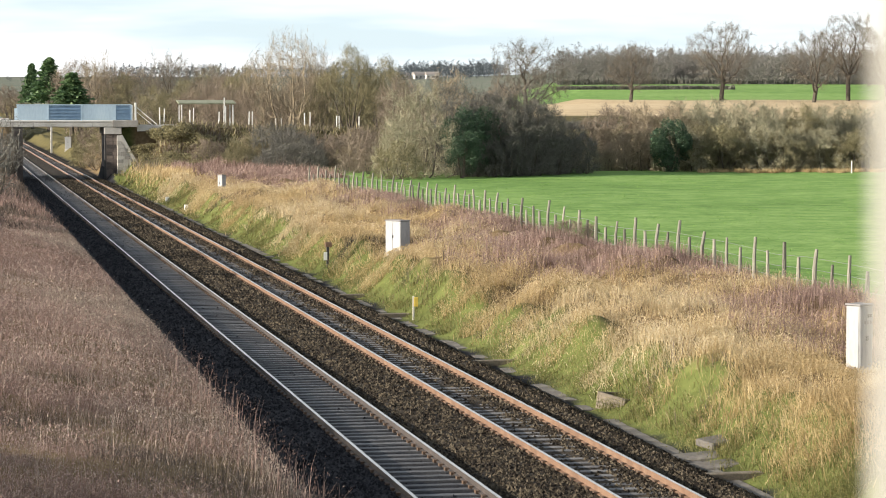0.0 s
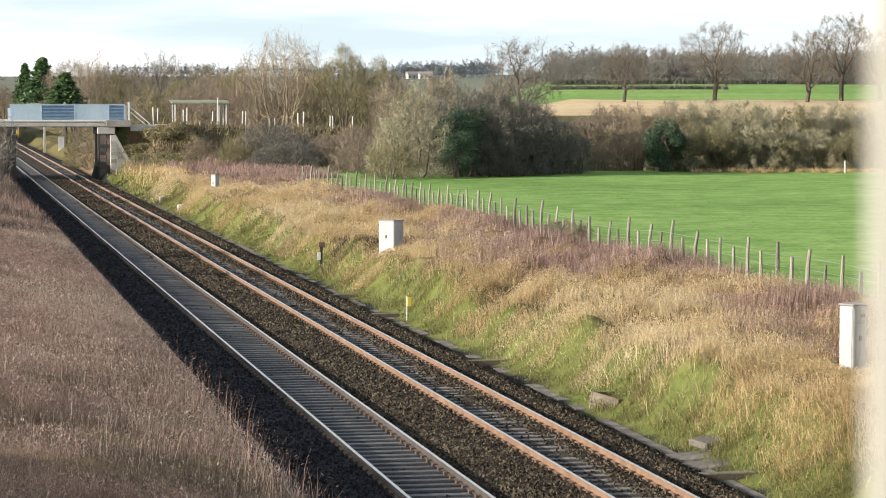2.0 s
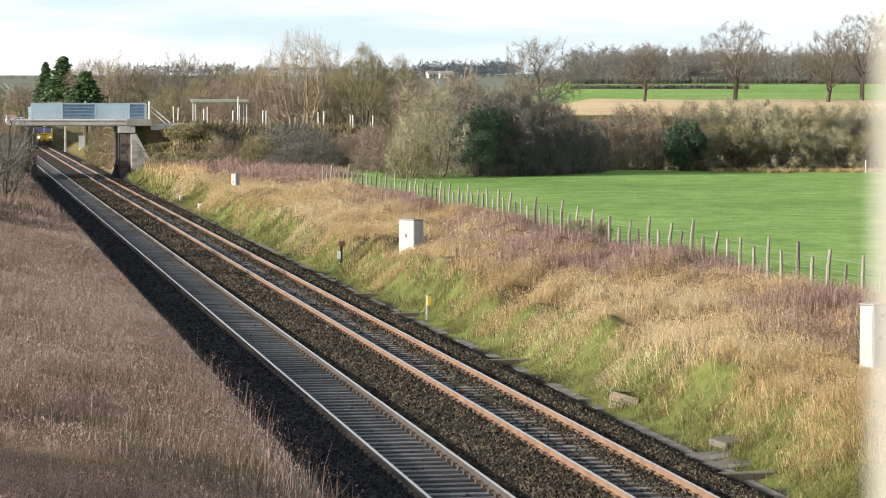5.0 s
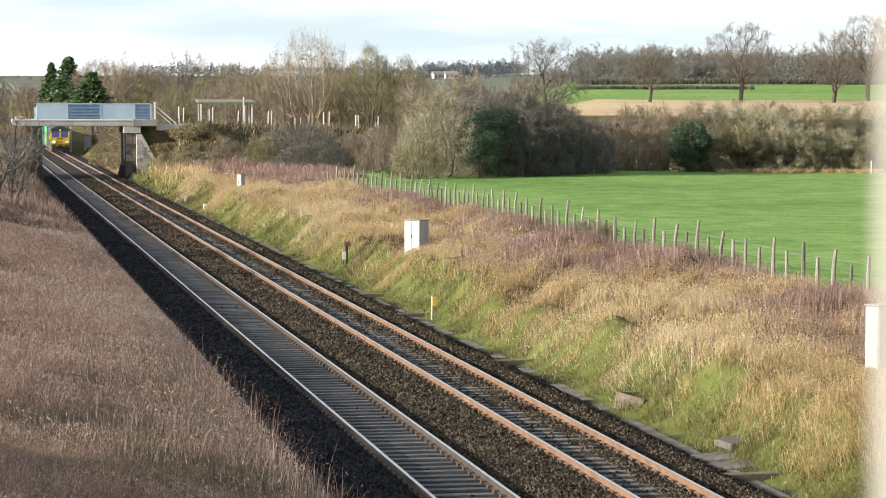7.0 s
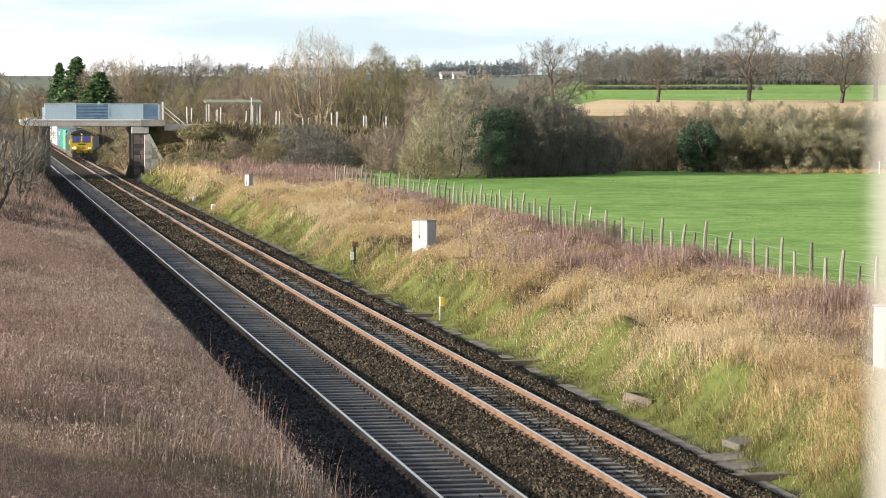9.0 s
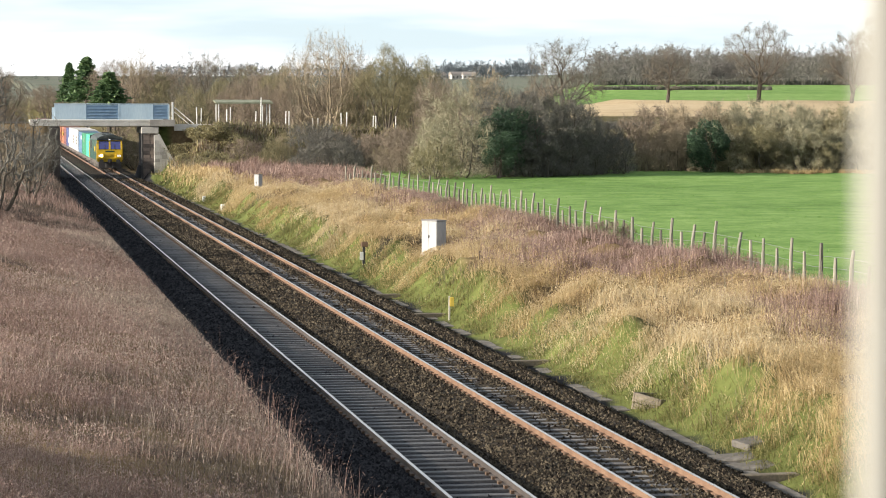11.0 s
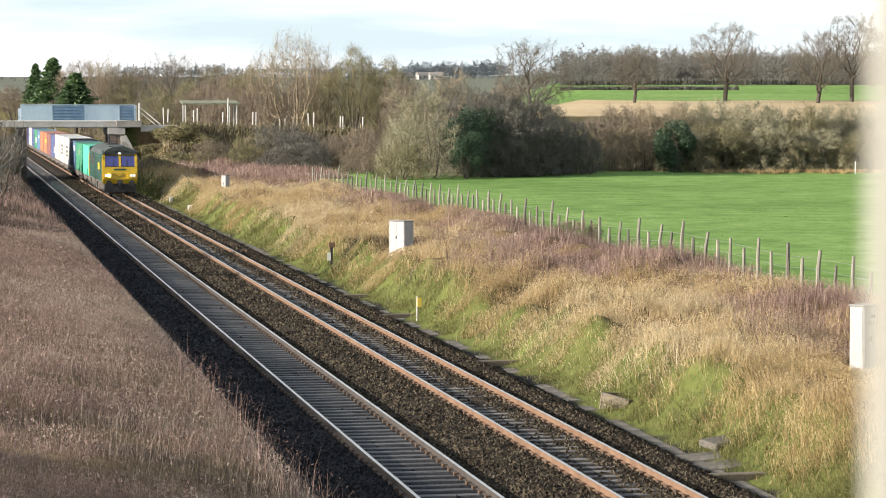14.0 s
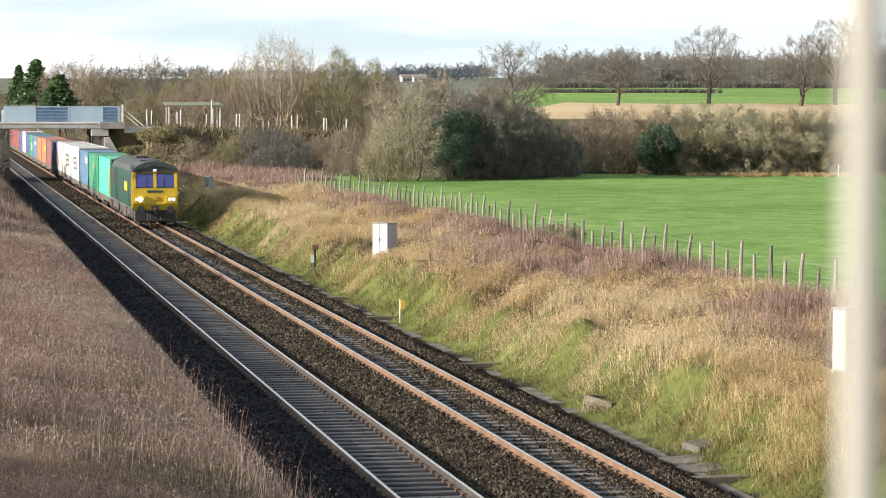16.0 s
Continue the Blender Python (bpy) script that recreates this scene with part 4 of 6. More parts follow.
            front_panel("tail_light", *sorted((s * 1.0, s * 1.18)), 1.54, 1.74, 0.12, M_LAMP_DIM if end == 0 else M_DARK)
            front_panel("wiper", *sorted((s * 0.5, s * 0.54)), 2.30, 2.85, 0.03, M_DARK)
            # buffers
            bm = bmesh.new()
            rod(bm, (s * 0.87, yy(0.5), 1.06), (s * 0.87, yy(0.1), 1.06), 0.11, n=12)
            rod(bm, (s * 0.87, yy(0.1), 1.06), (s * 0.87, yy(0.03), 1.06), 0.22, n=18)
            part("buffer", bm, M_DARK, lo)
            part("side_window", boxes((*sorted((s * hw, s * (hw + 0.01))), *sorted((yy(1.1), yy(1.75))), 2.35, 3.05)), M_DARK, cab)
            part("handrail", boxes((*sorted((s * (hw + 0.02), s * (hw + 0.06))), *sorted((yy(0.75), yy(0.8))), 1.2, 2.9)), M_LOCO_YELLOW, cab)
            part("cab_side_patch", boxes((*sorted((s * (hw + 0.002), s * (hw + 0.012))), *sorted((yy(0.62), yy(1.0))), 1.15, 3.15)), M_LOCO_YELLOW, cab)
        front_panel("centre_pillar", -0.09, 0.09, 2.3, 3.22, 0.03, M_LOCO_YELLOW)
        front_panel("waist_emblem", -0.46, 0.46, 2.04, 2.17, 0.02, M_LOCO_GREEN, "dark emblem on the nose")
        front_panel("nose_box", -0.12, 0.12, 1.6, 1.82, 0.05, M_LOCO_YELLOW)
        front_panel("coupling_recess", -0.22, 0.22, 0.98, 1.28, 0.03, M_DARK)
        part("top_light", boxes((-0.1, 0.1, *sorted((yy(0.60), yy(0.72))), 3.27, 3.42), bevel=0.02), M_LAMP_DIM, cab, "high marker light")
        part("headstock", boxes((-1.22, 1.22, *sorted((yy(0.45), yy(0.75))), 0.30, 1.0), bevel=0.04), M_DARK, lo, "grimy black buffer beam and snow plough")
        part("coupling_hook", boxes((-0.07, 0.07, *sorted((yy(0.15), yy(0.45))), 0.72, 1.12), bevel=0.02), M_LOCO_UNDER, lo)
        for x in (-0.45, -0.3, 0.3, 0.45):
            part("air_hose", rod(bmesh.new(), (x, yy(0.4), 0.95), (x * 1.02, yy(0.3), 0.4), 0.03), M_DARK, lo)
        # bogie of three axles
        bog = part("bogie", boxes((-1.18, -1.0, *sorted((yy(1.9), yy(7.0))), 0.5, 0.92), (1.0, 1.18, *sorted((yy(1.9), yy(7.0))), 0.5, 0.92), (-1.0, 1.0, *sorted((yy(3.2), yy(3.6))), 0.4, 0.8), (-1.0, 1.0, *sorted((yy(5.2), yy(5.6))), 0.4, 0.8), bevel=0.03), M_LOCO_UNDER, lo)
        for a in (2.5, 4.4, 6.4):
            w = wheelset(lo, yy(a), 0.53)
            for s in (-1, 1):
                part("axle_box", boxes((s * 1.09 - 0.13, s * 1.09 + 0.13, yy(a) - 0.2, yy(a) + 0.2, 0.36, 0.72), bevel=0.04), M_LOCO_UNDER, bog)
    return lo


def wagon_mesh(parent, length):
    hw = 1.2
    part("frame", boxes((-hw, -hw + 0.18, 0.3, length - 0.3, 0.62, 0.96), (hw - 0.18, hw, 0.3, length - 0.3, 0.62, 0.96),
                        (-0.25, 0.25, 0.3, length - 0.3, 0.55, 0.9), (-hw, hw, 0.3, 0.55, 0.55, 0.98), (-hw, hw, length - 0.55, length - 0.3, 0.55, 0.98), bevel=0.015), M_WAGON, parent)
    for k in range(6):
        y = 1.0 + k * (length - 2.2) / 5
        part("cross_beam", boxes((-hw + 0.18, hw - 0.18, y, y + 0.2, 0.66, 0.9)), M_WAGON, parent)
    for e in (1.7, length - 1.7):
        bog = part("bogie", boxes((-1.1, -0.95, e - 1.35, e + 1.35, 0.42, 0.70), (0.95, 1.1, e - 1.35, e + 1.35, 0.42, 0.70), (-0.95, 0.95, e - 0.2, e + 0.2, 0.35, 0.65), bevel=0.02), M_WAGON, parent)
        for a in (-0.95, 0.95):
            wheelset(parent, e + a, 0.42)
    for e, d in ((0.3, -1), (length - 0.3, 1)):
        for s in (-1, 1):
            bm = bmesh.new()
            rod(bm, (s * 0.87, e, 0.86), (s * 0.87, e + d * 0.2, 0.86), 0.10, n=10)
            rod(bm, (s * 0.87, e + d * 0.2, 0.86), (s * 0.87, e + d * 0.26, 0.86), 0.2, n=12)
            part("buffer", bm, M_WAGON, parent)


def corrugated(bm, face, a0, a1, z0, z1, at, out, pitch, depth):
    """A trapezoid-ribbed sheet; face 'x': in the y-z plane at x=at, face 'y': in the x-z plane."""
    n = max(2, int((a1 - a0) / pitch))
    pts = []
    for i in range(n):
        s = a0 + (a1 - a0) * i / n
        w = (a1 - a0) / n
        pts += [(s, 0), (s + 0.30 * w, 0), (s + 0.5 * w, -depth), (s + 0.80 * w, -depth)]
    pts.append((a1, 0))
    rows = []
    for z in (z0, z1):
        rows.append([bm.verts.new((at + out * d, s, z) if face == "x" else (s, at + out * d, z)) for s, d in pts])
    for i in range(len(pts) - 1):
        bm.faces.new((rows[0][i], rows[0][i + 1], rows[1][i + 1], rows[1][i]))


def build_container(colour, length, height, index, mark):
    base = tuple(colour)
    m = material("container_paint", [tuple(c * 0.72 for c in base), base, tuple(min(0.85, c * 1.12 + 0.01) for c in base)], 0.5, 0.5, bump=0.04, fine=14, stretch=(1, 1, 0.4))
    names = {0: "turquoise green", 1: "green", 2: "steel blue", 3: "white", 4: "cream", 5: "dark maroon", 6: "navy blue", 7: "orange", 8: "red"}
    co = thing("shipping_container", f"{names[index]} corrugated steel shipping container on a flat wagon", "container", group="containers on the train")
    W = 1.219
    bm = bmesh.new()
    for s in (-1, 1):
        corrugated(bm, "x", 0.12, length - 0.12, 0.16, height - 0.12, s * (W - 0.005), s, 0.30, 0.036)
    corrugated(bm, "y", -W + 0.12, W - 0.12, 0.16, height - 0.12, 0.03, -1, 0.27, 0.04)
    box(bm, -W + 0.02, W - 0.02, 0.05, length - 0.05, height - 0.05, height - 0.02)
    box(bm, -W + 0.05, W - 0.05, 0.09, length - 0.05, 0.06, height - 0.06)
    part("shell", bm, m, co)
    bm = bmesh.new()
    for s in (-1, 1):
        box(bm, *sorted((s * (W - 0.1), s * W)), 0.0, length, 0.0, 0.16)
        box(bm, *sorted((s * (W - 0.07), s * W)), 0.0, length, height - 0.11, height)
        for y in (0.0, length - 0.14):
            box(bm, *sorted((s * (W - 0.15), s * (W + 0.003))), y - 0.003, y + 0.143, 0.0, height + 0.004)
    for y in (0.0, length - 0.1):
        box(bm, -W + 0.1, W - 0.1, y, y + 0.1, 0.0, 0.15)
        box(bm, -W + 0.07, W - 0.07, y, y + 0.1, height - 0.12, height)
    part("edge_frame", bm, m, co)
    for s in (-1, 1):
        part("door_leaf", boxes((*sorted((s * 0.01, s * (W - 0.16))), length - 0.04, length - 0.005, 0.16, height - 0.13), bevel=0.008), m, co)
    if mark:
        ya, yb, za, zb = length * mark[0], length * mark[1], height * mark[2], height * mark[3]
        xa, xb, zm = -W - 0.010, -W + 0.008, (za + zb) / 2
        if mark[4] is M_LOCO_UNDER:
            bars = boxes((xa, xb, ya, ya + 0.7, za, zb), (xa, xb, yb - 0.7, yb, za, zb), *[(xa, xb, ya + 0.7, yb - 0.7, z - 0.09, z + 0.09) for z in (za + 0.09, zm, zb - 0.09)])
        else:
            bars = boxes((xa, xb, ya, yb, za, zb), bevel=0.002)
        part("side_mark", bars, mark[4], co, "plain painted mark")
    return co


def build_train():
    loco = build_loco()
    moving.append((loco, 0.0, 0.0))
    G0, G1, BL, WH, CR, MA, NV, OR, RD = ((0.06, 0.45, 0.30), (0.03, 0.20, 0.115), (0.075, 0.15, 0.26), (0.50, 0.495, 0.49), (0.46, 0.43, 0.40),
                                          (0.19, 0.075, 0.075), (0.06, 0.08, 0.20), (0.38, 0.14, 0.075), (0.23, 0.055, 0.055))
    dark, white, pale = M_LOCO_UNDER, M_WHITE, M_SHEET
    order = [(G0, 0, None), (G1, 1, (0.40, 0.56, 0.58, 0.76, pale)), (BL, 2, (0.10, 0.30, 0.66, 0.84, white)), (WH, 3, (0.32, 0.70, 0.30, 0.68, dark)),
             (WH, 3, (0.32, 0.70, 0.30, 0.68, dark)), (CR, 4, None), (NV, 6, (0.1, 0.2, 0.2, 0.5, white)), (MA, 5, None), (OR, 7, (0.1, 0.5, 0.5, 0.7, M_LOCO_YELLOW)),
             (OR, 7, None), (BL, 2, (0.3, 0.5, 0.6, 0.75, white)), (G1, 1, (0.2, 0.45, 0.3, 0.6, white)), (NV, 6, None), (WH, 3, None), (NV, 6, None),
             (MA, 5, None), (RD, 8, None), (MA, 5, None), (RD, 8, (0.2, 0.5, 0.5, 0.7, white)), (BL, 2, None), (OR, 7, None), (CR, 4, None), (NV, 6, None), (G1, 1, None), (RD, 8, None), (MA, 5, None)]
    y = 21.45
    first = None
    L = 12.85
    for i, (c, k, mark) in enumerate(order):
        if first is None:
            first = thing("flat_wagon", "dark steel container flat wagon", "wagon", group="flat wagons")
            wagon_mesh(first, L)
            w = first
        else:
            w = copy_thing(first, Matrix())
        moving.append((w, y, 0.0))
        co = build_container(c, 12.19, 2.59 if k not in (3, 4) else 2.75, k, mark)
        moving.append((co, y + 0.33, 0.985))
        y += L


TRAIN_FRONT = 150.3
TRAIN_SPEED = 24.0


def motions():
    for ob, back, up in moving:
        rows = []
        for t in (0.0, 4.0, 8.0, 12.0, 16.0):
            rows.append((t, pose(TRACK_X, TRAIN_FRONT + TRAIN_SPEED * (16.0 - t) + back, up)))
        walk(ob, rows)

# ---- trees, bushes and grasses ----
def tubes_to_mesh(name, segs, mats, sides=3):
    """segs: list of (p0, p1, r0, r1)."""
    a = np.array([(*p, *q) for p, q, _, _ in segs], float)
    r = np.array([(s[2], s[3]) for s in segs], float)
    p, q = a[:, :3], a[:, 3:]
    d = q - p
    d /= np.maximum(np.linalg.norm(d, axis=1, keepdims=True), 1e-6)
    ref = np.where(np.abs(d[:, 2:3]) > 0.9, np.array([[1.0, 0, 0]]), np.array([[0, 0, 1.0]]))
    e1 = np.cross(d, ref)
    e1 /= np.linalg.norm(e1, axis=1, keepdims=True)
    e2 = np.cross(d, e1)
    rings = []
    for base, rad in ((p, r[:, 0]), (q, r[:, 1])):
        for k in range(sides):
            ang = 2 * math.pi * k / sides
            rings.append(base + rad[:, None] * (math.cos(ang) * e1 + math.sin(ang) * e2))
    v = np.stack(rings, 1).reshape(-1, 3)
    base = np.arange(len(segs))[:, None] * (2 * sides)
    f = np.concatenate([base + np.array([k, (k + 1) % sides, sides + (k + 1) % sides, sides + k]) for k in range(sides)], 0)
    return mesh_of(name, v.tolist(), f.tolist(), mats)


def colonize(rng, marks, roots, step, kill, crook, lift):
    """Branches that grow towards a cloud of marks until every mark is reached. Gives nodes, parents and headings."""
    nodes, parent = [np.array(p, float) for p in roots], list(range(-1, len(roots) - 1))
    for i in range(1, len(roots)):
        if roots[i][2] <= roots[i - 1][2]:
            parent[i] = -1
    head = [np.array((0, 0, 1.0)) for _ in nodes]
    kids = [0] * len(nodes)
    alive = np.ones(len(marks), bool)
    arr = np.array(nodes)
    dist = np.linalg.norm(marks[:, None] - arr[None], axis=2)
    near_i, near_d = dist.argmin(1), dist.min(1)
    for _ in range(90):
        live = np.nonzero(alive)[0]
        if not len(live):
            break
        pull = {}
        for a in live:
            v = marks[a] - nodes[near_i[a]]
            pull.setdefault(int(near_i[a]), []).append(v / max(1e-6, np.linalg.norm(v)))
        fresh = []
        for k, vs in pull.items():
            if kids[k] > 3:
                alive[live[near_i[live] == k]] = False
                continue
            d = np.mean(vs, 0) + 0.35 * head[k] + rng.normal(0, crook, 3) + np.array((0, 0, lift))
            d /= max(1e-6, np.linalg.norm(d))
            nodes.append(nodes[k] + d * step)
            parent.append(k)
            head.append(d)
            kids.append(0)
            kids[k] += 1
            fresh.append(len(nodes) - 1)
        if not fresh:
            break
        pos = np.array([nodes[k] for k in fresh])
        dist = np.linalg.norm(marks[:, None] - pos[None], axis=2)
        best, who = dist.min(1), dist.argmin(1)
        closer = best < near_d
        near_d[closer] = best[closer]
        near_i[closer] = np.array(fresh)[who[closer]]
        alive &= near_d > kill
    return np.array(nodes), parent, np.array(head)


def crown_marks(rng, n, h, opt):
    """Marks spread through a lumpy crown, thicker towards its skin."""
    lo, wide = opt["low"] * h, opt["wide"] * h / 2
    cen, rad = np.array((0, 0, (lo + h) / 2)), np.array((wide, wide, (h - lo) / 2))
    k = opt.get("lumps", 7)
    d = rng.normal(size=(k, 3))
    d /= np.linalg.norm(d, axis=1, keepdims=True)
    size = rng.uniform(0.30, 0.52, k)
    lump = cen + d * rad * (1 - size)[:, None] * 1.04
    which = rng.randint(-k // 2, k, n)
    d = rng.normal(size=(n, 3))
    d /= np.linalg.norm(d, axis=1, keepdims=True)
    r = rng.uniform(0.03, 1, n) ** opt.get("skin", 0.32)
    own = np.where(which >= 0, size[which], 0.8)
    p = np.where((which >= 0)[:, None], lump[which], cen) + d * rad * (r * own)[:, None]
    return p[p[:, 2] > max(lo * 0.9, 0.0) + 0.05]


def grow_tree(seed, h, opt):
    """Segments of limbs (start, end, radii) and of the thin outer shoots (base, heading)."""
    rng = np.random.RandomState(seed)
    marks = crown_marks(rng, opt["marks"], h, opt)
    roots = []
    stems = opt.get("stems", 1)
    for k in range(stems):
        a, r = 6.28 * k / stems + rng.uniform(-0.4, 0.4), opt.get("foot", 0.0) * h * rng.uniform(0.3, 1.0)
        rise = opt.get("bole", 0.25) * h * rng.uniform(0.85, 1.1)
        m = max(2, int(rise / (opt["step"] * h)))
        bend = rng.normal(0, 0.02 * h, 2)
        for q in range(m + 1):
            f = q / m
            out = 1 + opt.get("splay", 0.5) * f
            roots.append((math.cos(a) * r * out + bend[0] * f * f, math.sin(a) * r * out + bend[1] * f * f, -0.3 + f * (rise + 0.3)))
    nodes, parent, head = colonize(rng, marks, roots, opt["step"] * h, opt["kill"] * h, opt.get("crook", 0.2), opt.get("lift", 0.1))
    load = np.ones(len(nodes))
    for i in range(len(nodes) - 1, -1, -1):
        if parent[i] >= 0:
            load[parent[i]] += load[i]
    radius = np.maximum(opt["girth"] * (load / (load.max())) ** 0.52, opt["tip"])
    segs = [(Vector(nodes[p]), Vector(nodes[i]), max(radius[i], min(radius[p], radius[i] * 1.35)), radius[i], load[i]) for i, p in enumerate(parent) if p >= 0]
    thin = load <= opt.get("outer", 5)
    thin[:len(roots)] = False
    return segs, nodes[thin], head[thin]


def shoots(seed, base, heading, per, length, width, spread=0.75, up=0.15):
    """Fine tapering twigs that leave the thin limbs, mostly outwards."""
    rng = np.random.RandomState(seed)
    p, d = np.repeat(base, per, axis=0), np.repeat(heading, per, axis=0)
    n = len(p)
    d = d + rng.normal(size=(n, 3)) * spread
    d[:, 2] += up
    d *= (length * rng.uniform(0.35, 1.25, n) / np.maximum(np.linalg.norm(d, axis=1), 1e-6))[:, None]
    p = p + rng.normal(size=(n, 3)) * length * 0.30
    w = np.cross(d, rng.normal(size=(n, 3)))
    w *= (width * rng.uniform(0.6, 1.4, n) / np.maximum(np.linalg.norm(w, axis=1), 1e-6))[:, None]
    return np.stack([p - w, p + w, p + d], 1)


def tree_thing(name, label, category, seed, height, opt, twig, group="", bark=None):
    segs, base, heading = grow_tree(seed, height, opt)
    ob = thing(name, label, category, group=group)
    thick = sorted(s[4] for s in segs)[int(len(segs) * 0.88)]
    trunk = hang("trunk", tubes_to_mesh("trunk", [s[:4] for s in segs if s[4] >= thick], [bark or M_BARK], 6), ob)
    if opt.get("stems", 1) > 1:
        trunk["kind"] = "stuff"
    crown = hang("crown", tubes_to_mesh("crown", [s[:4] for s in segs if s[4] < thick], [twig], 3), ob, "bare winter twigs")
    per, length, width = opt["haze"]
    twigs = shoots(seed, base, heading, per, length, width, opt.get("fuzz", 0.75))
    spray = hang("spray", tri_mesh("spray", twigs, [twig]), crown)
    spray["kind"] = "stuff"
    ob["base_height"] = float(np.percentile(twigs[:, 2, 2], 99.3))
    return ob


OAK = dict(low=0.13, wide=1.0, lumps=12, marks=850, step=0.032, kill=0.046, crook=0.30, lift=0.0, bole=0.18, girth=0.36, tip=0.02, haze=(20, 0.6, 0.011), outer=5, fuzz=0.9)
ASH = dict(low=0.12, wide=0.74, lumps=9, marks=520, step=0.033, kill=0.05, crook=0.16, lift=0.30, bole=0.16, stems=3, foot=0.05, girth=0.15, tip=0.014, haze=(13, 0.8, 0.009), outer=6, fuzz=0.55)
WILLOW = dict(low=0.0, wide=0.86, lumps=9, marks=620, step=0.033, kill=0.052, crook=0.15, lift=0.30, bole=0.08, stems=5, foot=0.06, girth=0.13, tip=0.013, haze=(26, 0.75, 0.011), outer=7, fuzz=0.55)
DOME = dict(low=-0.5, wide=1.25, lumps=14, marks=900, step=0.034, kill=0.055, crook=0.25, lift=0.06, bole=0.05, stems=9, foot=0.2, splay=1.0, girth=0.06, tip=0.011, haze=(20, 0.45, 0.011), outer=7, skin=0.42, fuzz=0.9)
SCRUB = dict(DOME, marks=520, kill=0.07, lumps=10, haze=(22, 0.42, 0.012))


def leaf_cloud(seed, n, rx, ry, rz, size, lumps=22, flat=0.5):
    """Small leaf triangles in many clumps over an upright, rounded mass that reaches the ground."""
    rng = np.random.RandomState(seed)
    d = rng.normal(size=(lumps, 3))
    d /= np.linalg.norm(d, axis=1, keepdims=True)
    cen = d * np.array([rx, ry, rz / 2]) * 0.72 + np.array((0, 0, rz * 0.52))
    which = rng.randint(0, lumps, n)
    dirs = rng.normal(size=(n, 3))
    dirs /= np.linalg.norm(dirs, axis=1, keepdims=True)
    rad = rng.uniform(0.3, 1.0, n) ** 0.4
    p = cen[which] + dirs * (rad * rng.uniform(0.26, 0.42, lumps)[which])[:, None] * np.array([rx, ry, rz / 2]) * 1.05
    p[:, 2] = np.abs(p[:, 2])
    a = rng.normal(size=(n, 3)) * size
    b = rng.normal(size=(n, 3)) * size
    b[:, 2] *= flat
    return np.stack([p - a * 0.5, p + a * 0.5, p + b], 1)


def evergreen_bush(name, label, seed, n, rx, ry, rz, size, mat, category="bush"):
    ob = thing(name, label, category)
    me = tri_mesh("foliage", leaf_cloud(seed, n, rx, ry, rz, size), [mat])
    hang("foliage", me, ob)
    rng = random.Random(seed)
    segs = []
    for k in range(7):
        tip = Vector((rng.uniform(-0.6, 0.6) * rx, rng.uniform(-0.6, 0.6) * ry, rz * rng.uniform(0.5, 0.8)))
        segs.append((Vector((rng.uniform(-0.2, 0.2), rng.uniform(-0.2, 0.2), -0.3)), tip, 0.09, 0.03))
    hang("stems", tubes_to_mesh("stems", segs, [M_BARK], 5), ob)
    return ob


def conifer(seed, height):
    rng = np.random.RandomState(seed)
    ob = thing("conifer", "dark green spruce-like conifer behind the bridge", "tree", group="conifers")
    tris = []
    z = height * 0.45
    while z < height:
        f = 1 - z / height
        reach = (0.33 * f + 0.010) * height * rng.uniform(0.8, 1.15)
        for k in range(11):
            a = rng.uniform(0, 6.28)
            m = 40
            s = rng.uniform(0.1, 1, m)
            px, py = np.cos(a) * reach * s, np.sin(a) * reach * s
            pz = z + 0.25 * reach * s - 0.5 * reach * s * s + rng.uniform(-0.12, 0.12, m)
            p = np.stack([px + rng.uniform(-0.15, 0.15, m), py + rng.uniform(-0.15, 0.15, m), pz], -1)
            d1, d2 = rng.normal(size=(m, 3)) * 0.09, rng.normal(size=(m, 3)) * 0.13
            tris.append(np.stack([p - d1, p + d1, p + d2], 1))
        z += height * 0.028
    hang("foliage", tri_mesh("foliage", np.concatenate(tris), [M_CONIFER]), ob, "dark green needles")
    hang("trunk", tubes_to_mesh("trunk", [(Vector((0, 0, -0.5)), Vector((0, 0, height * 0.96)), 0.2, 0.03)], [M_BARK], 6), ob)
    return ob


def spot(px, depth):
    """Plan position at a bearing, given as the opening view's column, and a depth."""
    ang = math.atan((px - 784) / 4500) + TURN
    r = depth / math.cos(ang - TURN)
    return r * math.sin(ang), r * math.cos(ang)


def plant(proto, px, depth, scale=1.0, turn=0.0, wide=1.0, sink=0.1, used=set()):
    x, y = spot(px, depth)
    m = pose(x, y, gz(x, y) - sink, 0, 0, turn)
    if proto.name in used:
        ob = copy_thing(proto, m)
    else:
        ob = proto
        ob.matrix_basis = m
        used.add(proto.name)
    ob.scale = (scale * wide, scale * wide, scale)
    return ob


def plant_to(proto, px, depth, top, turn, wide=1.0):
    """Planted so that its top reaches the given row of the opening view."""
    x, y = spot(px, depth)
    h = EYE + (185.0 - top) * depth / 4500 - gz(x, y) + 0.1
    return plant(proto, px, depth, h / proto["base_height"], turn, wide)


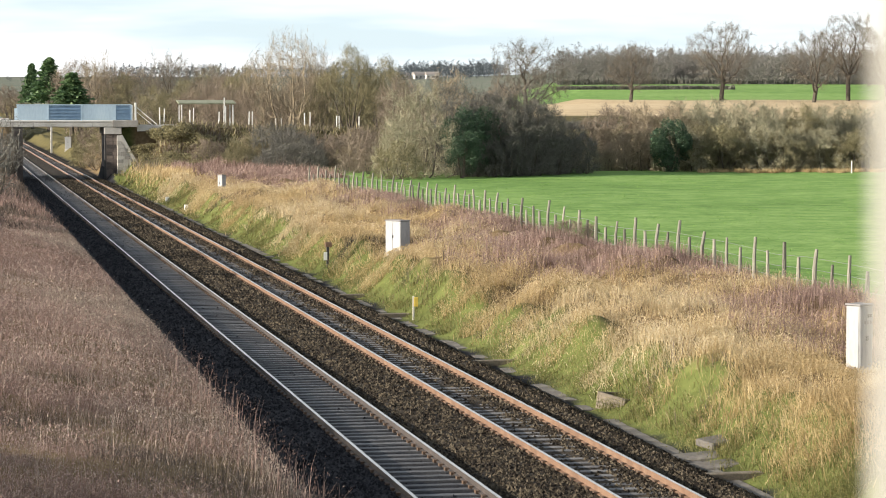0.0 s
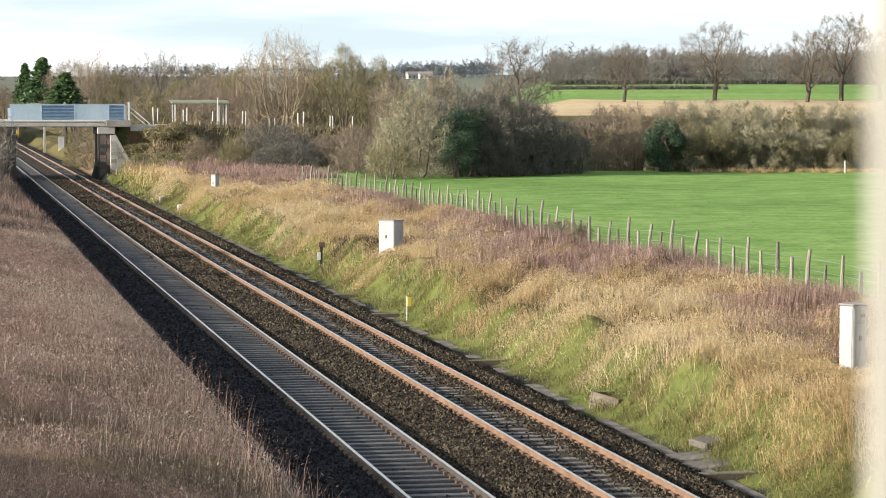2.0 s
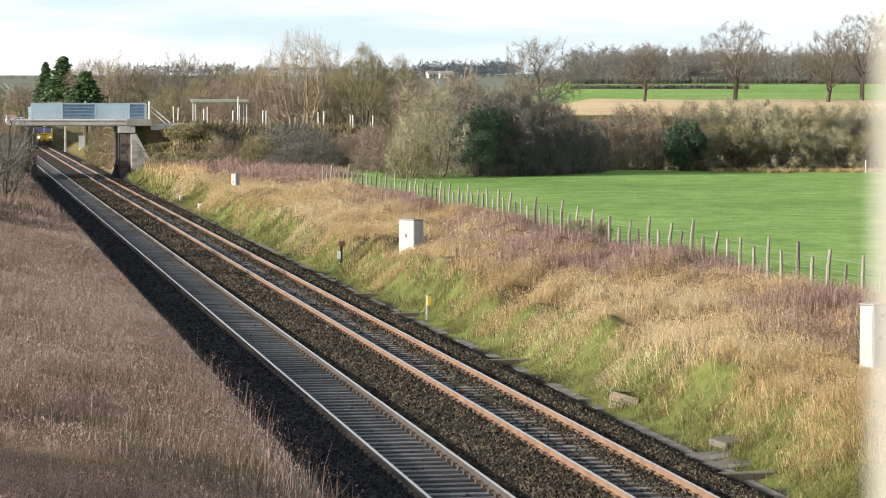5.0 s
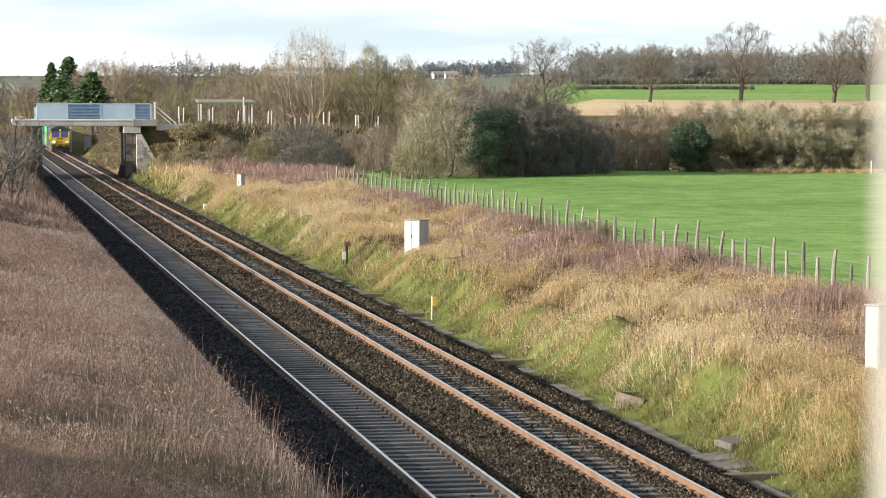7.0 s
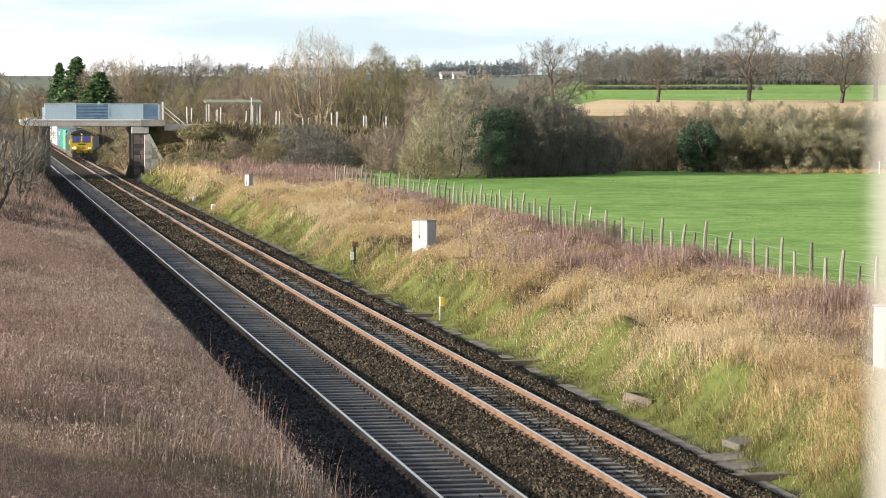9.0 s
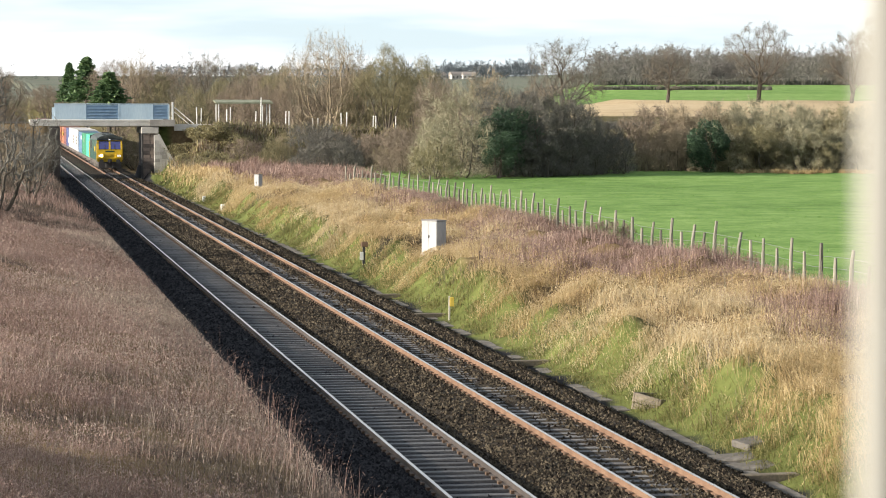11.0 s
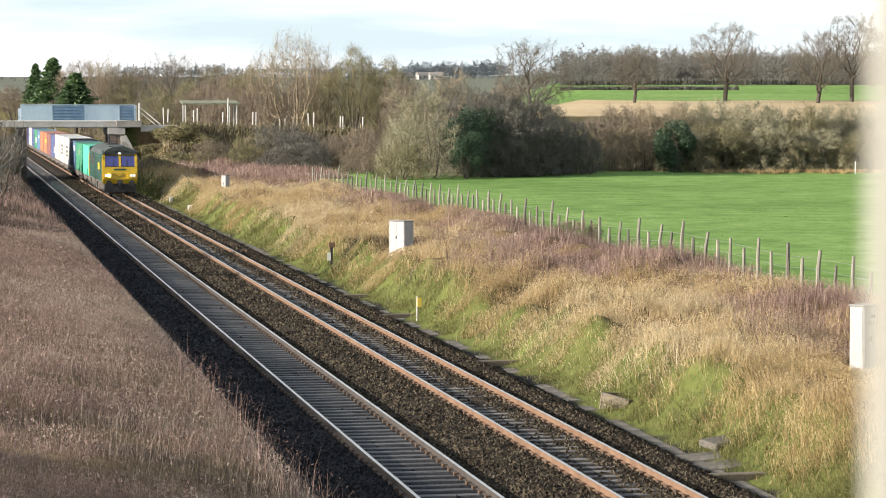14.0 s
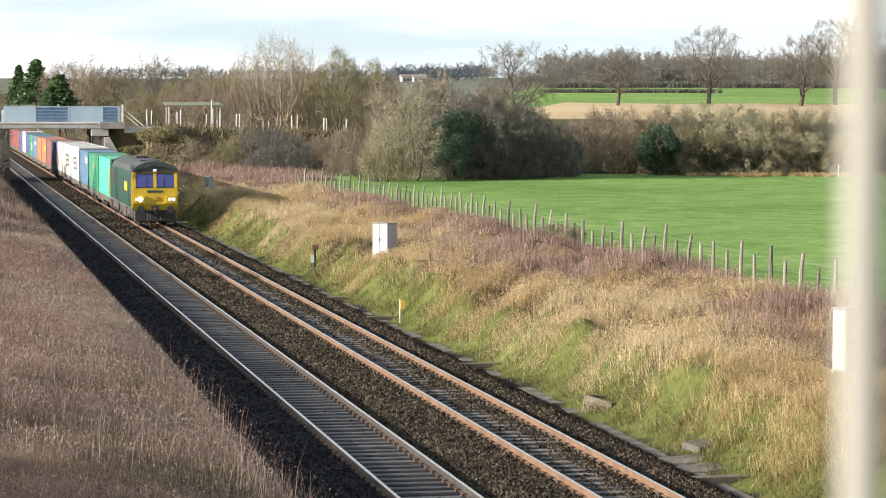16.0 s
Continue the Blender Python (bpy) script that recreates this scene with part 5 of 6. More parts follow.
def build_trees():
    rng = random.Random(21)
    oak = tree_thing("oak_tree", "bare spreading oak standing in a field", "tree", 3, 12.0, OAK, M_TWIG_OAK, "field oaks")
    oak_b = tree_thing("oak_tree", "bare broad field oak with crooked limbs", "tree", 11, 12.0, dict(OAK, wide=1.12, lumps=14), M_TWIG_OAK, "field oaks")
    up = tree_thing("ash_tree", "tall bare pale-limbed ash on the embankment", "tree", 5, 10.0, ASH, M_TWIG, "embankment trees", M_TWIG)
    up_b = tree_thing("ash_tree", "slender bare ash beside the road", "tree", 6, 10.0, dict(ASH, wide=0.5, stems=1, foot=0.0), M_TWIG, "embankment trees", M_TWIG)
    olive = tree_thing("willow_tree", "bare olive-twigged many-stemmed tree by the road", "tree", 7, 9.0, WILLOW, M_TWIG_OLIVE, "embankment trees")
    red = tree_thing("birch_tree", "bare reddish-twigged tree on the embankment", "tree", 9, 9.0, dict(WILLOW, wide=0.9, low=0.12), M_TWIG_RED, "embankment trees")
    bush = tree_thing("thorn_bush", "dense bare brown hedgerow bush", "bush", 13, 4.5, SCRUB, M_TWIG, "bushes")
    bush_r = tree_thing("bramble_bush", "reddish brown bare scrub bush", "bush", 17, 4.5, SCRUB, M_TWIG_RED, "bushes")
    bush_o = tree_thing("sallow_bush", "olive brown bare sallow bush", "bush", 19, 4.5, SCRUB, M_TWIG_OLIVE, "bushes")
    bush_d = tree_thing("dark_thorn_bush", "thorn bush with shade painted into its dark twigs", "bush", 23, 4.5, SCRUB, M_TWIG_DARK, "bushes")
    bush_h = tree_thing("hedge_bush", "pale grey-green hedge bush beyond the meadow, sunlight put into its colour", "bush", 29, 4.5, SCRUB, M_TWIG_HEDGE, "bushes")
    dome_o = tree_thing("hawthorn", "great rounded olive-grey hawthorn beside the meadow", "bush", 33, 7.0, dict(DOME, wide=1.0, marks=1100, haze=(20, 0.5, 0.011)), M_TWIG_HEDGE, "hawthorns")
    dome_d = tree_thing("hawthorn", "wide brown hawthorn by the meadow, shade painted into its dark twigs", "bush", 35, 6.0, dict(DOME, marks=1000), M_TWIG_DARK, "hawthorns")
    # field oaks on the rise
    for proto, px, dep, top, w in ((oak, 1276, 412, 40, 0.86), (oak_b, 1116, 405, 80, 0.98), (oak_b, 1440, 405, 56, 1.0), (oak, 1500, 415, 22, 0.8), (oak_b, 934, 300, 70, 0.98),
                                   (oak, 1570, 420, 50, 1.0), (oak_b, 1630, 430, 60, 1.0)):
        plant_to(proto, px, dep, top, rng.uniform(0, 360), w)
    # skyline trees about the embankment
    for proto, px, dep, top, w in ((up, 508, 268, 50, 0.95), (up_b, 548, 272, 62, 1.0), (up_b, 470, 275, 72, 0.9), (olive, 622, 262, 80, 0.92), (olive, 678, 268, 100, 0.85), (olive, 590, 272, 118, 0.9),
                                   (red, 720, 250, 134, 1.0), (oak_b, 296, 310, 95, 0.78), (oak, 345, 345, 112, 0.9), (red, 150, 420, 104, 0.95), (up_b, 172, 400, 86, 0.9), (red, 196, 405, 112, 0.9),
                                   (olive, 385, 380, 116, 1.1), (red, 400, 330, 122, 1.0), (olive, 440, 320, 116, 1.0), (red, 245, 420, 118, 1.1), (olive, 215, 400, 130, 1.0),
                                   (red, 560, 300, 118, 1.0), (red, 20, 760, 150, 1.2), (olive, 330, 300, 140, 1.1), (red, -60, 400, 120, 1.0),
                                   (olive, 270, 290, 150, 1.0), (red, 400, 280, 150, 1.0), (red, 470, 275, 140, 1.0), (red, 530, 285, 135, 1.0), (olive, 640, 285, 130, 1.0), (red, 360, 285, 140, 1.0)):
        plant_to(proto, px, dep, top, rng.uniform(0, 360), w)
    c = conifer(2, 9.5)
    c["base_height"] = 9.5
    for px, dep, top, w in ((88, 540, 104, 1.75), (58, 620, 114, 1.2), (128, 385, 130, 2.1)):
        plant_to(c, px, dep, top, rng.uniform(0, 360), w)
    # great clump beside the meadow: olive dome, ivy, thorns behind it; sunlit and shaded sides painted by twig colour
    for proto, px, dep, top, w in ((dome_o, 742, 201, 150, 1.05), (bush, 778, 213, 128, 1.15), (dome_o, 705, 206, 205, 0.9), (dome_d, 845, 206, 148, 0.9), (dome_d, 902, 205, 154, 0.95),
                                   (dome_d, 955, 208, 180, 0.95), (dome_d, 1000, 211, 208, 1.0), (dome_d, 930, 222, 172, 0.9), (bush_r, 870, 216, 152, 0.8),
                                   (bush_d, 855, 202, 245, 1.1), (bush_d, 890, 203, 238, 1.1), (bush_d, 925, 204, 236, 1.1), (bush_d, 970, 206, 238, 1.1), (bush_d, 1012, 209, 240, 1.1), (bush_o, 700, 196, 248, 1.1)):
        plant_to(proto, px, dep, top, rng.uniform(0, 360), w)
    # hedge beyond the meadow
    px = 1035
    while px < 1680:
        # the sunlit stretch gets lightened twigs, the shaded stretch browner ones
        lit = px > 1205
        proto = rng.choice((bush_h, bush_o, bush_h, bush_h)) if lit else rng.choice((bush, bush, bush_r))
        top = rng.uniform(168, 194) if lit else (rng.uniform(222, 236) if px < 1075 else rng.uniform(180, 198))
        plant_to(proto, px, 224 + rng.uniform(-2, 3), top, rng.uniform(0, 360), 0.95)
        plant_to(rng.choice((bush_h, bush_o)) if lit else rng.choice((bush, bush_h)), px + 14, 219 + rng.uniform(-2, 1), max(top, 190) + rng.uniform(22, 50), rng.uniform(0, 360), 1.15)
        px += rng.uniform(26, 36)
    ivy = evergreen_bush("holly_tree", "dark green ivy-clad hedgerow tree", 12, 15000, 1.75, 1.75, 4.5, 0.085, M_EVERGREEN, "tree")
    plant(ivy, 1188, 215, 1.0, 0)
    iv = evergreen_bush("ivy_bush", "dark green ivy-covered scrub", 6, 11000, 2.1, 2.0, 5.0, 0.08, M_EVERGREEN)
    for px, dep, s in ((826, 202, 1.15), (842, 204, 1.2), (818, 199, 0.8)):
        plant(iv, px, dep, s, rng.uniform(0, 360), 0.9)
    # scrub on the road embankment's face
    for proto, px, dep, top, w in ((bush_o, 440, 234, 226, 1.1), (bush_d, 500, 230, 216, 1.2), (bush, 465, 236, 220, 1.1), (bush_r, 560, 240, 232, 1.1), (bush_r, 600, 236, 238, 1.1), (bush_r, 640, 230, 226, 1.1), (bush_d, 525, 226, 232, 1.2),
                                   (bush_r, 665, 218, 225, 1.0), (bush, 610, 220, 258, 1.2), (bush_r, 680, 210, 240, 1.1), (bush_r, 620, 212, 272, 1.2), (bush_d, 540, 220, 250, 1.1),
                                   (bush_o, 420, 226, 252, 1.1), (bush_d, 490, 220, 254, 1.2), (bush_r, 370, 240, 245, 1.0)):
        plant_to(proto, px, dep, top, rng.uniform(0, 360), w)
    for x, y, h, w in ((25.3, 100.5, 1.5, 0.8), (25.0, 103.0, 1.2, 0.9), (25.2, 141.0, 1.0, 1.0)):
        ob = copy_thing(bush_r, pose(x, y, gz(x, y) - 0.1, 0, 0, rng.uniform(0, 360)))
        ob.scale = (h / 4.5 * w, h / 4.5 * w, h / 4.5)
    sap = tree_thing("sapling", "spindly pale sapling on the bank", "sapling", 51, 1.5, dict(ASH, marks=40, stems=1, foot=0, girth=0.022, tip=0.007, haze=(1, 0.2, 0.005)), M_TWIG, "saplings", M_TWIG_HEDGE)
    sap.matrix_basis = pose(22.6, 76.5, gz(22.6, 76.5), 0, 0, 40)
    br = evergreen_bush("bramble_patch", "brown-green bramble thicket on the embankment", 8, 4200, 2.6, 1.5, 1.7, 0.10, M_BRAMBLE, "brambles")
    for px, dep, s in ((248, 250, 0.7), (268, 249, 0.85), (292, 249, 0.9), (318, 249, 0.95), (345, 248, 0.9), (372, 247, 0.8), (262, 246, 0.7), (300, 245, 0.8), (335, 244, 0.8), (560, 248, 0.9), (600, 248, 0.9), (640, 246, 0.9), (530, 248, 0.8),
                       (400, 246, 0.8), (670, 244, 0.8), (360, 241, 0.7), (280, 242, 0.7), (320, 240, 0.6), (300, 238, 0.6), (345, 236, 0.6)):
        plant(br, px, dep, s, rng.uniform(0, 360))
    # scrub under and beyond the bridge
    for proto, px, dep, top, w in ((bush_o, 158, 300, 240, 1.0), (bush, 178, 285, 232, 1.0), (bush_r, 166, 330, 225, 1.0), (bush_o, 150, 380, 222, 1.0), (bush_o, 196, 310, 215, 1.0), (bush, 140, 460, 212, 1.0)):
        plant_to(proto, px, dep, top, rng.uniform(0, 360), w)
    # thicket on the near bank's shoulder; the last three bushes, out of view, are added for their shadow
    for proto, x, y, h, w in ((bush, 2.6, 190, 3.4, 0.9), (bush_d, 3.4, 208, 3.2, 0.9), (bush, 1.6, 172, 2.8, 0.9), (bush_r, 4.0, 224, 3.4, 0.8), (bush_d, 4.2, 238, 4.2, 0.7), (bush, -0.5, 196, 4.0, 1.0), (bush, -1.0, 160, 3.2, 1.0),
                               (bush_r, 0.6, 150, 2.0, 0.9), (bush_r, 1.0, 232, 5, 1.0), (bush_d, -5.5, 34.0, 3.2, 1.0), (bush_d, -6.0, 36.5, 3.2, 1.0), (bush_d, -6.2, 38.6, 2.6, 1.0)):
        ob = copy_thing(proto, pose(x, y, gz(x, y) - 0.2, 0, 0, rng.uniform(0, 360)))
        ob.scale = (h / 4.5 * w, h / 4.5 * w, h / 4.5)
    plant_to(bush_d, 20, 243, 236, 40, 0.7)
    shrub = tree_thing("bare_shrub", "sparse leggy bare shrub on the near bank", "shrub", 31, 6.0, dict(WILLOW, marks=230, haze=(3, 0.6, 0.006), wide=1.1, lift=0.2, crook=0.3, low=0.1), M_TWIG_DARK, "near shrubs")
    for px, dep, top, w in ((-150, 105, 60, 0.8), (-70, 120, 190, 0.9), (-45, 160, 195, 0.8), (10, 205, 200, 0.8), (-15, 185, 190, 0.9), (-110, 118, 170, 0.9), (-20, 150, 250, 1.0)):
        plant_to(shrub, px, dep, top, rng.uniform(0, 360), w)


def tree_belt(name, label, mat, seed, rows, dense, category="woodland"):
    """Many small far trees in one object. rows: (column from, to, depth, height, count)."""
    rng = random.Random(seed)
    protos = []
    for s in range(5):
        opt = dict(OAK, low=-0.1, wide=0.95, lumps=8, marks=12 * dense + 20, step=0.06, kill=0.085, girth=0.02, tip=0.004, outer=12)
        segs, base, heading = grow_tree(seed * 7 + s, 1.0, opt)
        a = np.array([(*p, *q) for p, q, _, _, _ in segs])
        r = np.array([r0 for _, _, r0, _, _ in segs])
        d = a[:, 3:] - a[:, :3]
        side_v = np.cross(d, np.array([[0.2, -1.0, 0.1]]))
        side_v /= np.maximum(np.linalg.norm(side_v, axis=1, keepdims=True), 1e-6)
        w = np.maximum(r, 0.004)[:, None] * side_v
        tri = np.concatenate([np.stack([a[:, :3] - w, a[:, :3] + w, a[:, 3:]], 1), np.stack([a[:, 3:] - w * 0.7, a[:, 3:] + w * 0.7, a[:, :3]], 1)])
        protos.append(np.concatenate([tri, shoots(s + seed, base, heading, dense, 0.085, 0.045 / (dense + 0.5) ** 0.95, 1.0)]))
    parts = []
    for c0, c1, dep, h, n in rows:
        for i in range(n):
            px = c0 + (c1 - c0) * (i + rng.uniform(-0.5, 0.5)) / n
            x, y = spot(px, dep * rng.uniform(0.97, 1.04))
            hh = h * rng.uniform(0.8, 1.15)
            a = rng.uniform(0, 6.28)
            wide = rng.uniform(0.9, 1.2)
            R = np.array([[math.cos(a), -math.sin(a), 0], [math.sin(a), math.cos(a), 0], [0, 0, 1]])
            S = np.array([hh * wide, hh * wide, hh])
            parts.append((protos[rng.randrange(5)] * S) @ R.T + np.array([x, y, gz(x, y) - 0.3]))
    ob = new(name, tri_mesh(name, np.concatenate(parts), [mat]))
    tagged(ob, label, category, kind="stuff")


def build_belts():
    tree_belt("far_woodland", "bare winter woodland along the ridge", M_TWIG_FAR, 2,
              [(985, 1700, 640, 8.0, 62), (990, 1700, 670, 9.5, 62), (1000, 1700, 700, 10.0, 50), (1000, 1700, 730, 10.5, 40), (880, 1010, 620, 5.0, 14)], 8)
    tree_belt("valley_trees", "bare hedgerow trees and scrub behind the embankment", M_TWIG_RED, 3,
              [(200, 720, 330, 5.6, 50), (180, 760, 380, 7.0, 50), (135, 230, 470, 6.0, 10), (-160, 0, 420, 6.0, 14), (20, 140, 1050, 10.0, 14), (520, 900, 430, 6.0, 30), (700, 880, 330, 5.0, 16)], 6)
    tree_belt("hill_trees", "trees on the distant hill, blue-grey haze painted into their colour", M_TWIG_HILL, 4,
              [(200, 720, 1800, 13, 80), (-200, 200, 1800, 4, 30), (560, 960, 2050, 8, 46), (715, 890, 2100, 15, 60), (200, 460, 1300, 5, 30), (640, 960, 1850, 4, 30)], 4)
    g = np.random.RandomState(40)
    for c0, c1, dep, h, n in ((1000, 1090, 296, 0.9, 5000), (985, 1700, 590, 1.8, 9000), (985, 1300, 520, 1.0, 5000)):
        pxs, dd = g.uniform(c0, c1, n), dep + g.normal(0, 0.5, n)
        ang = np.arctan((pxs - 784) / 4500)
        x, y = dd / np.cos(ang) * np.sin(ang + TURN), dd / np.cos(ang) * np.cos(ang + TURN)
        blades("field_hedge", "low dark hedge between the far fields", M_TWIG_DARK, x, y, np.full(n, h), 0.05, 0.35, 41, category="hedge")
    rng = random.Random(6)
    for px, dep in ((712, 2000), (742, 2000), (765, 1990), (690, 1980)):
        x, y = spot(px, dep)
        h = thing("farmhouse", "pale far farmhouse with a tiled roof", "house", pose(x, y, gz(x, y), 0, 0, rng.uniform(-20, 20)), group="far houses")
        part("wall", boxes((-5, 5, -3.5, 3.5, -2, 3.6)), M_CONCRETE, h)
        part("roof", prism(bmesh.new(), [(-3.9, 3.6), (3.9, 3.6), (0, 6.0)], "x", -5.3, 5.3), M_ROOFTILE, h)
        for k in (-3.5, 0, 3.5):
            part("window", boxes((k - 0.6, k + 0.6, -3.56, -3.5, 1.2, 2.6)), M_DARK, h)


def blades(name, label, mat, x, y, height, width, lean, seed, comb=None, category="grass"):
    """Bent blades of grass. comb: the way in which each one's tuft is laid over."""
    rng = np.random.RandomState(seed)
    n = len(x)
    z = ground_height(x, y) - 0.03
    h = height * rng.uniform(0.45, 1.2, n)
    a = rng.uniform(0, 6.28, n)
    w = width * rng.uniform(0.6, 1.3, n)
    lx, ly = rng.normal(0, lean, n) * h + 0.10 * h, rng.normal(0, lean, n) * h
    if comb is not None:
        lx, ly = lx + comb[0] * h, ly + comb[1] * h
    far = np.minimum(1, np.hypot(lx, ly) / np.maximum(h, 1e-3))
    b0 = np.stack([x - w * np.cos(a), y - w * np.sin(a), z], -1)
    b1 = np.stack([x + w * np.cos(a), y + w * np.sin(a), z], -1)
    m0 = np.stack([x + 0.35 * lx - 0.7 * w * np.cos(a), y + 0.35 * ly - 0.7 * w * np.sin(a), z + h * (0.62 - 0.06 * far)], -1)
    m1 = np.stack([x + 0.35 * lx + 0.7 * w * np.cos(a), y + 0.35 * ly + 0.7 * w * np.sin(a), z + h * (0.62 - 0.06 * far)], -1)
    tip = np.stack([x + lx, y + ly, z + h * (1 - 0.42 * far)], -1)
    v = np.stack([b0, b1, m0, m1, tip], 1).reshape(-1, 3)
    me = bpy.data.meshes.new(name)
    o = np.arange(n)[:, None] * 5
    tri = np.concatenate([o + np.array([0, 1, 3]), o + np.array([0, 3, 2]), o + np.array([2, 3, 4])], 1).reshape(-1)
    me.vertices.add(n * 5)
    me.vertices.foreach_set("co", v.astype(np.float32).ravel())
    me.loops.add(n * 9)
    me.loops.foreach_set("vertex_index", tri.astype(np.int32))
    me.polygons.add(n * 3)
    me.polygons.foreach_set("loop_start", np.arange(0, n * 9, 3, dtype=np.int32))
    me.materials.append(mat)
    me.update()
    me.validate()
    tagged(new(name, me), label, category, kind="stuff")


def flecks(name, label, mat, x, y, low, high, size, seed):
    """Seed heads and curled leaves, one small sliver each, turned every way among the stems."""
    rng = np.random.RandomState(seed)
    n = len(x)
    p = np.stack([x, y, ground_height(x, y) + low + (high - low) * rng.rand(n) ** 0.7], -1)
    d = rng.normal(size=(n, 3))
    d[:, 2] = np.abs(d[:, 2]) * 1.2 + 0.2
    d *= (size * rng.uniform(1.5, 4.5, n) / np.linalg.norm(d, axis=1))[:, None]
    w = np.cross(d, rng.normal(size=(n, 3)))
    w *= (size * rng.uniform(0.3, 0.7, n) / np.maximum(np.linalg.norm(w, axis=1), 1e-6))[:, None]
    tagged(new(name, tri_mesh(name, np.stack([p - w, p + w, p + d], 1), [mat])), label, "grass", kind="stuff")


def scatter(n, x0, x1, y0, y1, seed, clump=0.25, power=1.6, per=9):
    """Tufted positions, thicker towards the near end; the generator carries each tuft's size and lie."""
    rng = np.random.RandomState(seed)
    k = n // per
    cy = y0 + (y1 - y0) * rng.rand(k) ** power
    cx = rng.uniform(x0, x1, k)
    x = np.repeat(cx, per) + rng.normal(0, clump, k * per)
    y = np.repeat(cy, per) + rng.normal(0, clump, k * per)
    size = np.repeat(rng.uniform(0.6, 1.35, k), per)
    way = np.repeat(rng.uniform(0, 6.28, k), per)
    return x, y, rng, size, way


def pick(s, *arrays):
    return [a[s] for a in arrays]


def build_grass():
    # near bank: russet stems over straw, laid over in drifts
    x, y, r, size, way = scatter(130000, -0.8, 5.85, 33, 130, 1, 0.17, 1.4, 14)
    drift = wobble(x, y, 0.35, 0.5)
    k = drift + r.normal(0, 0.3, len(x)) + 0.34 - 0.13 * np.clip(x - 3.0, -3, 3)
    f = 0.66 + y / 130
    tall = (0.37 + 0.15 * wobble(x, y, 0.5, 3.0)) * size
    cx, cy = 0.45 * np.cos(way), 0.45 * np.sin(way)
    s = k > 0.0
    dark = (k > -0.02) & (wobble(x, y, 0.32, 6.0) + r.normal(0, 0.15, len(x)) > 0.32)
    for name, label, mat, m, hk, lean, sd in (("russet_stems", "dead russet willowherb and dock stems on the bank", M_RUSSET, s & ~dark, 1.08, 0.32, 2),
                                              ("dark_weeds", "dark brown collapsed weeds on the bank", M_WEED, dark, 0.85, 0.5, 21),
                                              ("straw_grass", "dry straw-coloured grass on the bank", M_STRAW, ~s & ~dark, 0.95, 0.42, 3)):
        xx, yy, tt, ff, c0, c1 = pick(m, x, y, tall, f, cx, cy)
        blades(name, label, mat, xx, yy, tt * hk, 0.0034 * ff, lean, sd, (c0, c1))
    for name, label, mat, m, sd in (("russet_seed_heads", "russet seed heads and curled leaves on dead stems", M_RUSSET, s & ~dark, 71), ("straw_seed_heads", "pale seed heads among the dead stems", M_STRAW, (~s | (r.rand(len(x)) < 0.15)) & ~dark, 72)):
        xx, yy, ff = pick(m, x, y, f)
        xx, yy, ff = xx + r.normal(0, 0.12, len(xx)), yy + r.normal(0, 0.12, len(yy)), ff
        flecks(name, label, mat, xx, yy, 0.05, 0.44, 0.017 * ff, sd)
    # pale seed heads standing above the rest
    x, y, r, size, way = scatter(3000, -0.8, 5.6, 33, 95, 30, 0.25, 1.5, 5)
    blades("seed_heads", "pale upright seed stems among the dead weeds", M_STRAW, x, y, 0.62 * size, 0.0034 * (0.8 + y / 170), 0.16, 31)
    x, y, r, size, way = scatter(36000, -3, 5.2, 120, 250, 4, 0.4, 1.2)
    m = wobble(x, y, 0.2, 6.0) > 0.1
    blades("far_bank_stems", "brown dead grass farther along the bank", M_RUSSET, x[~m], y[~m], 0.6 * size[~m], 0.018, 0.25, 5)
    blades("far_bank_weeds", "dark dead weeds farther along the bank", M_WEED, x[m], y[m], 0.6 * size[m], 0.018, 0.3, 25)
    # tall bare seed stems along the near edge
    x, y, r, size, way = scatter(520, 4.9, 6.2, 33, 62, 6, 0.3, 1.2, 4)
    blades("seed_stems", "tall pale seed stems along the ash edge", M_RUSSET, x, y, 0.92 * size, 0.005, 0.12, 7)
    flecks("plumes", "pale feathery plumes on the tall stems", M_RUSSET, x + r.normal(0, 0.05, len(x)), y, 0.5 * size, 0.85 * size, 0.016, 77)
    # far bank: green toe, gold slope, russet crown, all in heavy tussocks that hang downhill
    x, y, r, size, way = scatter(210000, 15.7, 26.0, 44, 205, 8, 0.19, 1.8, 30)
    f = (0.55 + y / 130)
    e = (x - 16.6) + 1.25 * wobble(x, y, 0.45, 1.0) + r.normal(0, 0.35, len(x))
    patch = 0.9 * (np.hypot((x - 22.3) / 2.6, (y - 64) / 9) < 1)
    crown = wobble(x, y, 0.22, 4.0) + 0.22 * (x - 21.3) + r.normal(0, 0.3, len(x)) + patch
    tint = wobble(x, y, 0.33, 7.0) + r.normal(0, 0.25, len(x))
    green = e < 0
    pale = (~green) & (tint > 0.45) & (crown < 0.5)
    moss = (~green) & (~pale) & (wobble(x, y, 0.5, 9.0) + r.normal(0, 0.2, len(x)) - 0.12 * (x - 18) > 0.6)
    russet = ~(green | pale | moss) & (crown > 0.35)
    weed = ~(green | pale | moss | russet) & (wobble(x, y, 0.6, 11.0) + r.normal(0, 0.2, len(x)) > 0.62)
    gold = ~(green | pale | russet | moss | weed)
    hump = (0.44 + 0.2 * wobble(x, y, 0.7, 2.0)) * size
    for kx, ky in CABINETS:
        hump = hump * (1 - 0.75 * np.exp(-((x - kx + 0.3) ** 2 + ((y - ky + 1.0) / 1.7) ** 2) / 1.3 ** 2))
    cx, cy = 0.55 * np.cos(way) - 0.30, 0.55 * np.sin(way)
